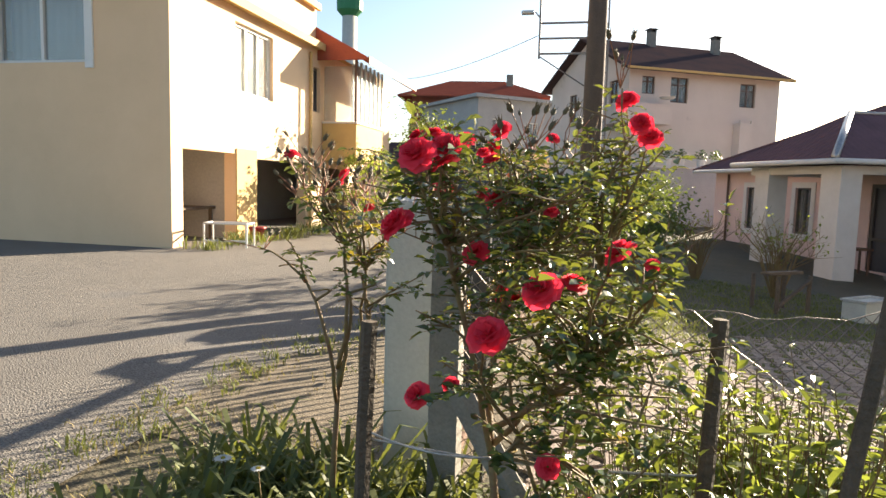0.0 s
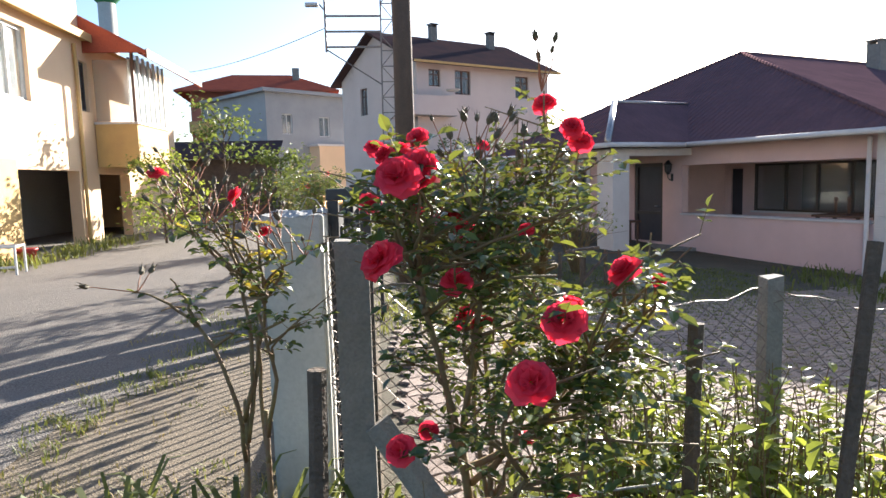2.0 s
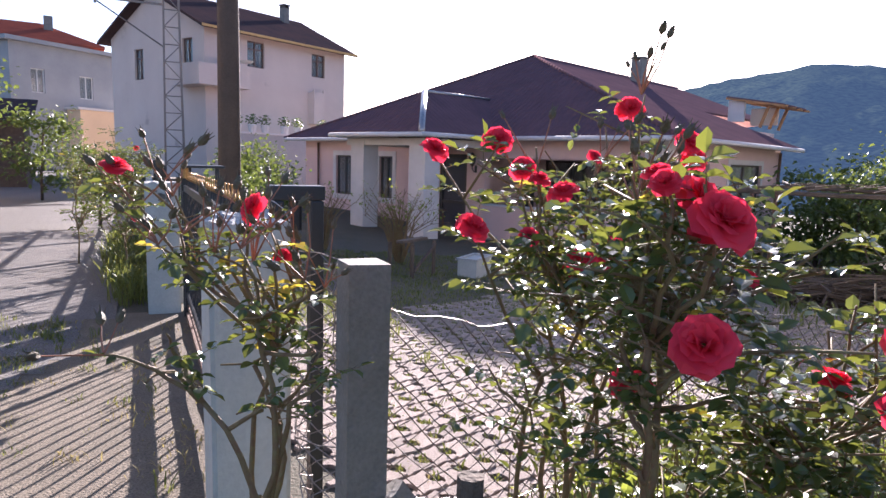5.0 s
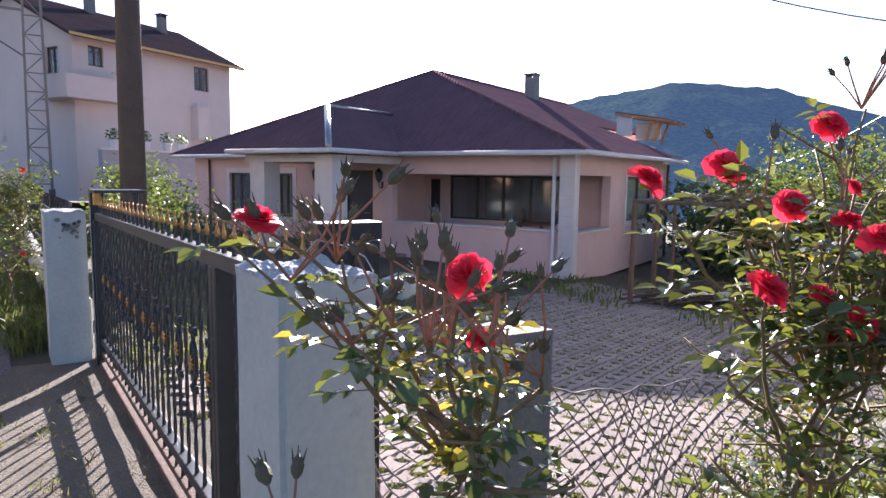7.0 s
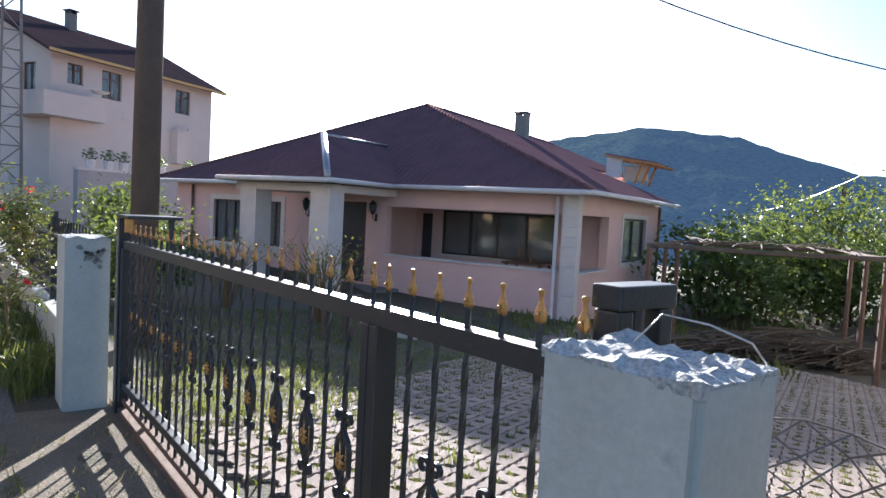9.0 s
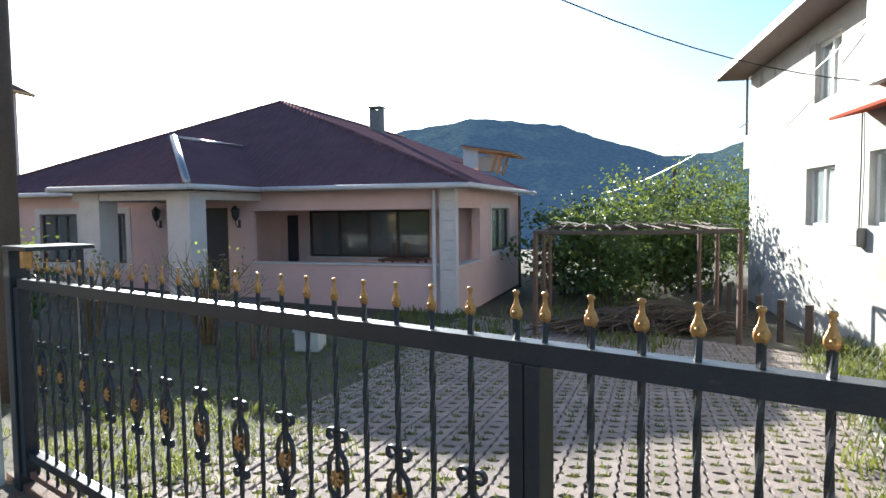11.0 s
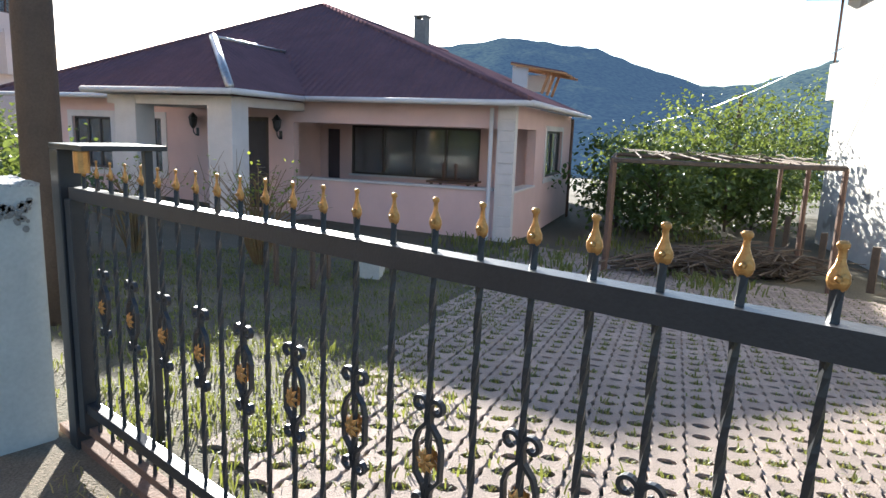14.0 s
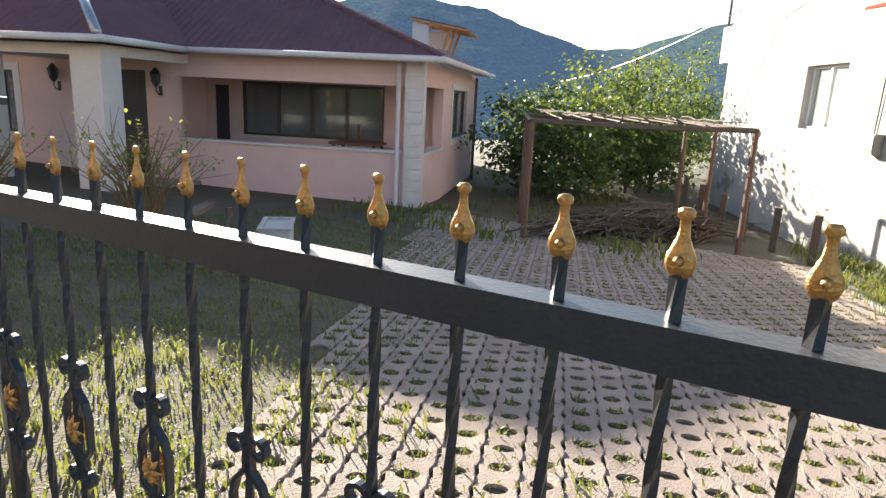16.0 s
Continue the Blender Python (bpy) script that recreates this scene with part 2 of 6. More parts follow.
# ---- building blocks ----
class Shape:
    """Gathers vertices and faces of one mesh."""

    def __init__(self):
        self.v, self.f, self.n = [], [], 0

    def add(self, verts, faces):
        k = self.n
        self.v.append(np.asarray(verts, float).reshape(-1, 3))
        self.f.extend(tuple(i + k for i in q) for q in faces)
        self.n += len(self.v[-1])
        return self

    def box(self, lo, hi, bevel=0.0):
        (a, b, c), (d, e, g) = lo, hi
        if bevel <= 0:
            return self.add([(a, b, c), (d, b, c), (d, e, c), (a, e, c), (a, b, g), (d, b, g), (d, e, g), (a, e, g)],
                            [(3, 2, 1, 0), (4, 5, 6, 7), (0, 1, 5, 4), (1, 2, 6, 5), (2, 3, 7, 6), (3, 0, 4, 7)])
        bm = bmesh.new()
        bmesh.ops.create_cube(bm, size=1.0)
        for w in bm.verts:
            w.co = Vector(((a + d) / 2 + w.co.x * (d - a), (b + e) / 2 + w.co.y * (e - b), (c + g) / 2 + w.co.z * (g - c)))
        bmesh.ops.bevel(bm, geom=bm.edges[:], offset=bevel, segments=2, affect="EDGES", profile=0.6)
        bm.verts.index_update()
        self.add([w.co[:] for w in bm.verts], [[w.index for w in q.verts] for q in bm.faces])
        bm.free()
        return self

    def tube(self, pts, radii, seg=6, caps=True):
        pts = [Vector(p) for p in pts]
        if not hasattr(radii, "__len__"):
            radii = [radii] * len(pts)
        vs, side = [], None
        for i, p in enumerate(pts):
            d = (pts[min(i + 1, len(pts) - 1)] - pts[max(i - 1, 0)])
            d = d.normalized() if d.length > 1e-9 else Vector((0, 0, 1))
            if side is None:
                side = d.orthogonal().normalized()
            side = (side - d * side.dot(d))
            side = side.normalized() if side.length > 1e-6 else d.orthogonal().normalized()
            up = d.cross(side)
            for k in range(seg):
                a = 2 * math.pi * k / seg
                vs.append((p + (side * math.cos(a) + up * math.sin(a)) * radii[i])[:])
        fs = []
        for i in range(len(pts) - 1):
            for k in range(seg):
                fs.append((i * seg + k, i * seg + (k + 1) % seg, (i + 1) * seg + (k + 1) % seg, (i + 1) * seg + k))
        if caps:
            fs.append(tuple(range(seg))[::-1])
            fs.append(tuple(range((len(pts) - 1) * seg, len(pts) * seg)))
        return self.add(vs, fs)

    def lathe(self, rings, centre, seg=10):
        """rings of (radius, z) round a vertical axis at centre."""
        x, y, z = centre
        return self.tube([(x, y, z + h) for _, h in rings], [max(r, 1e-4) for r, _ in rings], seg)

    def slab(self, poly, down):
        """A polygon in space, made solid by a copy lower down."""
        k = len(poly)
        lower = [(p[0], p[1], p[2] - down) for p in poly]
        return self.add(list(poly) + lower, [tuple(range(k)), tuple(range(2 * k - 1, k - 1, -1))] + [(i, i + k, (i + 1) % k + k, (i + 1) % k) for i in range(k)])

    def wall(self, along, a0, a1, z0, z1, at, thick, holes=()):
        """A wall along axis 0 or 1 with rectangular holes (a0, a1, z0, z1), standing from at to at + thick on the other axis."""
        xs = sorted({a0, a1, *[c for h in holes for c in h[:2] if a0 < c < a1]})
        zs = sorted({z0, z1, *[c for h in holes for c in h[2:] if z0 < c < z1]})
        p, q = sorted((at, at + thick))

        def full(i, j):
            if not (0 <= i < len(xs) - 1 and 0 <= j < len(zs) - 1):
                return False
            m, n = (xs[i] + xs[i + 1]) / 2, (zs[j] + zs[j + 1]) / 2
            return not any(h[0] < m < h[1] and h[2] < n < h[3] for h in holes)
        seen, vs, fs = {}, [], []

        def at3(i, k, j):
            key = (i, k, j)
            if key not in seen:
                seen[key] = len(vs)
                d = (p, q)[k]
                vs.append((xs[i], d, zs[j]) if along == 0 else (d, xs[i], zs[j]))
            return seen[key]

        def face(*c):
            f = tuple(at3(*k) for k in c)
            fs.append(f if along == 0 else f[::-1])
        for i in range(len(xs) - 1):
            for j in range(len(zs) - 1):
                if full(i, j):
                    face((i, 0, j), (i + 1, 0, j), (i + 1, 0, j + 1), (i, 0, j + 1))
                    face((i, 1, j), (i, 1, j + 1), (i + 1, 1, j + 1), (i + 1, 1, j))
                    if not full(i - 1, j):
                        face((i, 0, j), (i, 0, j + 1), (i, 1, j + 1), (i, 1, j))
                    if not full(i + 1, j):
                        face((i + 1, 0, j), (i + 1, 1, j), (i + 1, 1, j + 1), (i + 1, 0, j + 1))
                    if not full(i, j - 1):
                        face((i, 0, j), (i, 1, j), (i + 1, 1, j), (i + 1, 0, j))
                    if not full(i, j + 1):
                        face((i, 0, j + 1), (i + 1, 0, j + 1), (i + 1, 1, j + 1), (i, 1, j + 1))
        return self.add(vs, fs)

    def mesh(self, name):
        me = bpy.data.meshes.new(name)
        me.from_pydata(np.concatenate(self.v).tolist() if self.v else [], [], self.f)
        return me


def part(name, shape, mat, parent, label="", smooth=False, kind=""):
    me = shape.mesh(name)
    me.materials.append(M[mat] if isinstance(mat, str) else mat)
    if smooth:
        me.polygons.foreach_set("use_smooth", [True] * len(me.polygons))
    ob = new(name, me)
    if parent is not None:
        ob.parent = parent
    return tagged(ob, label, kind=kind)


def thing(name, label, category, at=(0, 0, 0), turn=0.0, group="", kind=""):
    ob = new(name)
    ob.empty_display_size = 0.1
    ob.matrix_basis = pose(*at, 0, 0, turn)
    return tagged(ob, label, category, group, kind)


def solid(name, shape, mat, label, category="", kind="", group="", smooth=False):
    ob = part(name, shape, mat, None, smooth=smooth)
    return tagged(ob, label, category, group, kind)


def smoothstep(a, b, x):
    t = np.clip((x - a) / (b - a), 0, 1)
    return t * t * (3 - 2 * t)


def height(x, y):
    """The lie of the land: a road that rises to its far side, a yard that falls away from the gate towards a valley."""
    x, y = np.asarray(x, float), np.asarray(y, float)
    road = 0.15 * smoothstep(-0.2, -2.4, x)
    yard = -0.078 * np.clip(x - 0.1, 0, 13)
    far = -5.0 * smoothstep(18, 70, x * 0.9 + y * 0.1) - 9 * smoothstep(60, 220, x * 0.8 + y * 0.2)
    lift = np.where(x < 3, 0, 0.35 * smoothstep(12, 24, y) * smoothstep(3, 8, x))
    return road + yard + far + lift


def ground_z(x, y):
    return float(height(x, y))


def window(parent, along, a0, a1, z0, z1, at, out, frame_mat="white_frame", bars=1, depth=0.07, sill=True, curtain=True, inner=0.35, transom=False):
    """A window in a wall: frame, panes, sill, and a curtain or a near-black sheet painted as the unlit room. out: the
    way (+1 or -1) along the wall's normal axis that faces outside.
    """
    w = part("window", Shape(), frame_mat, parent)

    def at3(a, b, c, d, e, g):
        p, q = sorted((b, e))
        return ((a, p, c), (d, q, g)) if along == 0 else ((p, a, c), (q, d, g))
    fr, t = Shape(), 0.055
    back = at - out * depth
    for lo in ((a0, a0 + t, z0, z1), (a1 - t, a1, z0, z1), (a0 + t, a1 - t, z0, z0 + t), (a0 + t, a1 - t, z1 - t, z1)):
        fr.box(*at3(lo[0], at, lo[2], lo[1], back, lo[3]))
    width = (a1 - a0 - 2 * t) / (bars + 1)
    for k in range(1, bars + 1):
        c = a0 + t + width * k
        fr.box(*at3(c - t * 0.55, at + out * 0.004, z0 + t, c + t * 0.55, back, z1 - t))
    if transom:
        zc = z0 + (z1 - z0) * 0.7
        fr.box(*at3(a0 + t, at + out * 0.002, zc - 0.025, a1 - t, back, zc + 0.025))
    part("window_frame", fr, frame_mat, w)
    for k in range(bars + 1):
        c = a0 + t + width * k
        m = at - out * depth * 0.6
        g = part("pane", Shape().box(*at3(c + 0.01, m, z0 + t, c + width - 0.01, m - out * 0.006, z1 - t)), "pane", w)
        g.visible_shadow = False
    if sill:
        part("window_sill", Shape().box(*at3(a0 - 0.06, at + out * 0.07, z0 - 0.05, a1 + 0.06, at - out * 0.02, z0)), "pale_trim", w)
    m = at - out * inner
    # without a curtain, an added near-black sheet gives the room's shade
    part("curtain" if curtain else "backing", Shape().box(*at3(a0 - 0.1, m, z0 - 0.1, a1 + 0.1, m - out * 0.02, z1 + 0.1)), "curtain" if curtain else "unlit_room", w)
    return w


# ---- ground ----
def sheet(xs, ys, lift=0.0, keep=None, rough=0.0):
    s = Shape()
    gx, gy = np.meshgrid(xs, ys)
    gz = height(gx, gy) + lift
    if rough:
        gz = gz + np.array([[noise.noise((a * 1.7, b * 1.7, 3.0)) * rough for a, b in zip(r, q)] for r, q in zip(gx, gy)])
    nx = len(xs)
    fs = []
    for j in range(len(ys) - 1):
        for i in range(nx - 1):
            if keep is None or keep((xs[i] + xs[i + 1]) / 2, (ys[j] + ys[j + 1]) / 2):
                fs.append((j * nx + i, j * nx + i + 1, (j + 1) * nx + i + 1, (j + 1) * nx + i))
    return s.add(np.stack([gx, gy, gz], -1), fs)


near = np.concatenate([-np.geomspace(2500, 14, 22), np.arange(-13, 22.01, 0.5), np.geomspace(23, 2500, 26)])
solid("ground", sheet(near, near, -0.011), "soil", "dry brown soil and patchy grass falling away from the gate", "ground", "structure", smooth=True)


def road_keep(x, y):
    edge = -1.45 + 0.55 * smoothstep(0.5, 4.0, y) - 0.12 * math.sin(y * 1.3) if y < 4.2 else -0.55
    return x < edge


road_x = np.concatenate([np.arange(-30, -6, 1.0), np.arange(-6, 0.01, 0.12)])
road_y = np.concatenate([np.arange(-22, -4, 1.0), np.arange(-4, 6, 0.15), np.arange(6, 60, 1.0)])
solid("road", sheet(road_x, road_y, 0.004, road_keep), "asphalt", "worn grey asphalt lane with patched cracks", "road", "structure", smooth=True)
apron = sheet(np.arange(-1.7, 0.31, 0.1), np.arange(0.1, 4.6, 0.1), -0.002, lambda x, y: x < 0.25, 0.012)
solid("driveway_apron", apron, "verge", "dusty gravel apron in front of the sliding gate", "driveway", "structure", smooth=True)

# ---- hills ----
hill = Shape()
az = np.radians(np.linspace(28, 128, 140))
knots = np.radians([28, 40, 48, 54, 58, 62, 66, 70, 74, 79, 86, 100, 128])
ridge_el = np.interp(az, knots, np.radians([2.8, 5.0, 7.0, 8.0, 7.8, 7.2, 5.75, 4.5, 4.5, 6.1, 7.8, 9.0, 7.0]))
rows_h, dist = 26, np.linspace(260, 620, 26)
pts = []
for r in range(rows_h):
    f = r / (rows_h - 1)
    for a, e in zip(az, ridge_el):
        d = dist[r]
        bumpy = noise.fractal((a * 14, f * 5, 0.3), 0.9, 2.1, 5) * 9 * f * (1.15 - f)
        z = -16 + (math.tan(e) * dist[-1] + 17.4) * (f ** 0.85) + bumpy + (noise.noise((a * 160, r * 1.7, 1)) * 2.2 if f > 0.1 else 0)
        pts.append((d * math.sin(a), d * math.cos(a), z))
hill.add(pts, [(r * 140 + i, r * 140 + i + 1, (r + 1) * 140 + i + 1, (r + 1) * 140 + i) for r in range(rows_h - 1) for i in range(139)])
solid("backdrop_hills", hill, "hill", "wooded hills beyond the valley, haze put in as a faint blue glow", "hills", "structure", smooth=True)

# ---- bungalow behind the gate ----
TURN = -69.3
BASE = -0.95
house = thing("bungalow", "pink rendered single-storey house with dark ribbed roof", "house", (10.05, 8.96, 0), TURN)
w = Shape()
front_holes = [(-12.03, -10.70, 0.22, 1.55), (-9.70, -9.05, 0.22, 1.55), (-6.96, -5.88, -0.50, 1.66), (-5.2, -0.32, 0.27, 1.57)]
w.wall(0, -13.9, 0.0, BASE, 2.06, 0.0, 0.22, front_holes)
part("front_wall", w, "pink_wall", house)
w = Shape().wall(1, 0.22, 7.3, BASE, 2.06, 0.0, -0.22, [(0.25, 2.38, 0.22, 1.58), (3.62, 5.95, 0.37, 1.58)])
part("side_wall", w, "pink_wall", house)
w = Shape().wall(1, 0.22, 14.5, BASE, 2.06, -13.9, 0.22, [])
w.wall(0, -13.65, -2.6, BASE, 2.9, 14.3, 0.2).wall(1, 7.5, 14.3, BASE, 2.9, -2.4, -0.22).wall(0, -2.4, 0.0, BASE, 2.06, 7.3, 0.2)
part("back_wall", w, "pink_wall", house)
w = Shape().wall(0, -6.2, -0.22, -0.5, 2.06, 2.6, 0.18, [(-5.07, -1.45, 0.27, 1.56), (-5.8, -5.42, -0.5, 1.45)])
w.wall(1, 0.22, 2.6, -0.5, 2.06, -6.2, 0.18)
part("veranda_wall", w, "pink_wall", house)
part("veranda_floor", Shape().box((-6.02, 0.22, -0.62), (-0.22, 2.6, -0.5)), "concrete", house)
part("ceiling", Shape().box((-13.65, 0.23, 2.06), (-0.23, 7.28, 2.1)), "pale_trim", house)
part("parapet_cap", Shape().box((-5.22, -0.05, 0.272), (-0.34, 0.27, 0.32), 0.012), "pale_trim", house)
part("parapet_cap", Shape().box((-0.27, 0.26, 0.222), (0.05, 2.37, 0.27), 0.012), "pale_trim", house)
for k, (a, b, c, d) in enumerate(front_holes[:2]):
    s = Shape()
    for lo in ((a - 0.16, a, c - 0.16, d + 0.16), (b, b + 0.16, c - 0.16, d + 0.16), (a, b, c - 0.16, c), (a, b, d, d + 0.16)):
        s.box((lo[0], -0.025, lo[2]), (lo[1], -0.001, lo[3]))
    part("window_surround", s, "pale_trim", house)
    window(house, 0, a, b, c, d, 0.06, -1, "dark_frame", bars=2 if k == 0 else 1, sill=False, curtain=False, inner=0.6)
s = Shape()
for lo in ((3.49, 3.62, 0.24, 1.71), (5.95, 6.08, 0.24, 1.71), (3.62, 5.95, 0.24, 0.37), (3.62, 5.95, 1.58, 1.71)):
    s.box((0.001, lo[0], lo[2]), (0.022, lo[1], lo[3]))
part("window_surround", s, "pale_trim", house)
window(house, 1, 3.62, 5.95, 0.37, 1.58, -0.06, 1, "dark_frame", bars=1, sill=False, curtain=True, inner=0.5)
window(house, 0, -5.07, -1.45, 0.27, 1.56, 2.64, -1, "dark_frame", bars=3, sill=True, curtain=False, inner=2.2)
part("veranda_door", Shape().box((-5.79, 2.64, -0.5), (-5.43, 2.69, 1.44)), "door_dark", house)
door = part("door", Shape().box((-6.94, 0.08, -0.50), (-5.90, 0.14, 1.65)), "door_dark", house, "dark front door with glazed panel")
s = Shape()
for lo in ((-6.96, -6.86, -0.50, 1.66), (-5.98, -5.88, -0.50, 1.66), (-6.86, -5.98, 1.56, 1.66), (-6.86, -5.98, 0.25, 0.33)):
    s.box((lo[0], 0.03, lo[2]), (lo[1], 0.079, lo[3]))
part("door_frame", s, "dark_frame", door)
part("handle", Shape().tube([(-6.05, 0.078, 0.48), (-6.05, 0.0, 0.48), (-6.17, 0.0, 0.48)], 0.012), "galvanised", door)
# corner pilaster with quoin blocks
s = Shape().box((-0.30, -0.06, BASE), (0.06, 0.0, 2.03)).box((0.0, 0.0, BASE), (0.06, 0.22, 2.03))
part("pilaster", s, "pale_trim", house)
for k in range(13):
    z = BASE + 0.06 + k * 0.22
    e = 0.36 if k % 2 else 0.50
    part("quoin", Shape().box((-0.02 - e * 0.5, -0.085, z), (0.085, -0.061, z + 0.2), 0.008), "pale_trim", house)
part("downpipe", Shape().tube([(-0.42, -0.1, 1.98), (-0.42, -0.1, BASE + 0.1), (-0.42, -0.2, BASE + 0.02)], 0.045, 8), "pale_trim", house, smooth=True)
part("downpipe", Shape().tube([(0.09, 7.2, 1.98), (0.09, 7.2, BASE - 0.3)], 0.045, 8), "rust", house, smooth=True)
part("downpipe", Shape().tube([(-13.0, -0.08, 1.98), (-13.0, -0.08, BASE + 0.1)], 0.04, 8), "brown_frame", house, smooth=True)
# porch columns
for u0, u1 in ((-5.46, -4.88), (-7.80, -7.25)):
    part("porch_column", Shape().box((u0, -2.62, BASE - 0.1), (u1, -2.1, 1.98), 0.012), "pale_trim", house)
part("porch_beam", Shape().box((-8.0, -2.6, 1.82), (-4.9, -2.2, 2.0)).box((-5.3, -2.2, 1.82), (-4.9, 0.0, 2.0)).box((-8.0, -2.2, 1.82), (-7.6, 0.0, 2.0)), "pale_trim", house)
part("porch_floor", Shape().box((-8.1, -2.9, BASE - 0.3), (-4.7, 0.0, -0.56), 0.01), "concrete", house)
# roof: front hip, long ridge, lower veranda slope, small porch hip
ZE, ZR, UM, VA = 2.12, 5.0, -6.9, 4.28
UL, UR, VF, VS, UB = -14.44, 0.5, -0.56, 7.85, -2.6
f = Shape().slab([(UL, VF, ZE), (UR, VF, ZE), (UM, VA, ZR)], 0.07)
part("roof_front", f, "roof_u", house, "dark ribbed metal roof slope")
zc = ZE + (ZR - ZE) * (UR - UB) / (UR - UM)
ve = VF + (VA - VF) * (UR - UB) / (UR - UM)
f = Shape().slab([(UR, VF, ZE), (UR, VS, ZE), (UB, VS, zc), (UB, ve, zc)], 0.07)
f.slab([(UB, ve, zc), (UB, 15.0, zc), (UM, 15.0, ZR), (UM, VA, ZR)], 0.07)
part("roof_side", f, "roof_v", house)
part("roof_far_side", Shape().slab([(UL, VF, ZE), (UM, VA, ZR), (UM, 15.0, ZR), (UL, 15.0, ZE)], 0.07), "roof_v", house)
part("gable", Shape().slab([(UB, 14.6, zc), (-13.6, 14.6, ZE), (UM, 14.6, ZR - 0.1), (UB, 14.55, zc)], 0.02), "pink_wall", house)
PL, PR, PM, PF, PA, PZT = -8.2, -4.58, -6.39, -3.04, -1.24, 3.30
pr = Shape().slab([(PL, PF, ZE + 0.02), (PR, PF, ZE + 0.02), (PM, PA, PZT)], 0.06)
part("porch_roof_front", pr, "roof_u", house)
pr = Shape().slab([(PR, PF, ZE + 0.02), (PR, -0.46, ZE + 0.06), (PM, 1.52, PZT), (PM, PA, PZT)], 0.05)
pr.slab([(PL, PF, ZE + 0.02), (PM, PA, PZT), (PM, 1.52, PZT), (PL, -0.46, ZE + 0.06)], 0.05)
part("porch_roof_side", pr, "roof_v", house)


def capping(points, name="ridge_cap", mat="roof_u", r=0.06):
    part(name, Shape().tube(points, r, 6), mat, house, smooth=True)


capping([(UR, VF, ZE), (UM, VA, ZR)])
capping([(UL, VF, ZE), (UM, VA, ZR)])
capping([(UM, VA, ZR), (UM, 15.0, ZR)])
capping([(PR, PF, ZE + 0.02), (PM, PA, PZT)], mat="galvanised", r=0.085)
capping([(PM, PA, PZT + 0.01), (PM, 1.45, PZT + 0.01)], mat="galvanised", r=0.05)
for a, b in (((UL, VF), (PL, VF)), ((PR, VF), (UR + 0.02, VF)), ((UR + 0.02, VF), (UR + 0.02, VS)), ((PL, PF), (PR + 0.02, PF)), ((PR + 0.02, PF), (PR + 0.02, -0.6)), ((PL, PF), (PL, -0.6))):
    gut = Shape().tube([(*a, ZE - 0.05), (*b, ZE - 0.055)], 0.06, 8)
    part("gutter", gut, "pale_trim", house, smooth=True)
for lo, hi in (((-14.3, -0.5), (-8.1, 0.02)), ((-4.9, -0.5), (0.45, 0.02)), ((0.06, 0.02), (0.45, 7.75))):
    part("soffit", Shape().box((*lo, ZE - 0.06), (*hi, ZE - 0.03)), "pale_trim", house)
ch = part("chimney", Shape().box((-6.22, 9.48, 4.3), (-5.78, 9.92, 5.43)), "concrete", house)
part("chimney_cap", Shape().box((-6.27, 9.43, 5.53), (-5.73, 9.97, 5.58)).box((-6.22, 9.48, 5.43), (-6.13, 9.92, 5.53)).box((-5.87, 9.48, 5.43), (-5.78, 9.92, 5.53)), "concrete", ch)
# open attic dormer with raw timbers
dm = part("dormer", Shape().slab([(-2.6, 9.7, 3.98), (-0.74, 9.7, 3.66), (-0.74, 12.2, 3.66), (-2.6, 12.2, 3.98)], 0.06), "roof_v", house)
part("dormer_wall", Shape().box((-2.55, 9.8, 3.1), (-2.0, 9.9, 3.82)), "pale_trim", dm)
part("dormer_wall", Shape().box((-2.55, 12.0, 3.1), (-1.6, 12.1, 3.72)), "pale_trim", dm)
for k in range(4):
    part("rafter", Shape().tube([(-2.6, 9.7 + k * 0.8, 3.90), (-0.6, 9.7 + k * 0.8, 3.56)], 0.05, 4), "fresh_timber", dm)
for k in range(3):
    part("post", Shape().tube([(-1.5, 9.95 + k * 0.95, 2.9), (-1.25, 9.95 + k * 0.95, 3.68)], 0.06, 4), "fresh_timber", dm)


def wall_lamp(u, v, z):
    lamp = tagged(new("wall_lantern"), "black metal lantern on the pink house wall", "lamp", "wall lanterns")
    lamp.matrix_basis = pose(10.05, 8.96, 0, 0, 0, TURN) @ Matrix.Translation((u, v, z))
    part("bracket", Shape().tube([(0, 0, -0.12), (0, -0.08, -0.18), (0, -0.16, -0.1), (0, -0.16, -0.02)], 0.012), "black_paint", lamp)
    part("lantern_body", Shape().lathe([(0.03, -0.02), (0.08, 0.06), (0.10, 0.22), (0.11, 0.23)], (0, -0.16, 0), 6), "black_paint", lamp)
    part("lantern_roof", Shape().lathe([(0.12, 0.232), (0.05, 0.32), (0.012, 0.36)], (0, -0.16, 0), 6), "black_paint", lamp)
    part("back_plate", Shape().box((-0.04, -0.012, -0.2), (0.04, -0.001, 0.0), 0.004), "black_paint", lamp)


wall_lamp(-5.54, 0.0, 1.36)
wall_lamp(-7.93, 0.0, 1.36)

# ---- sliding gate ----
GZ = 1.225


def rail_z(y):
    return GZ - 0.010 * y


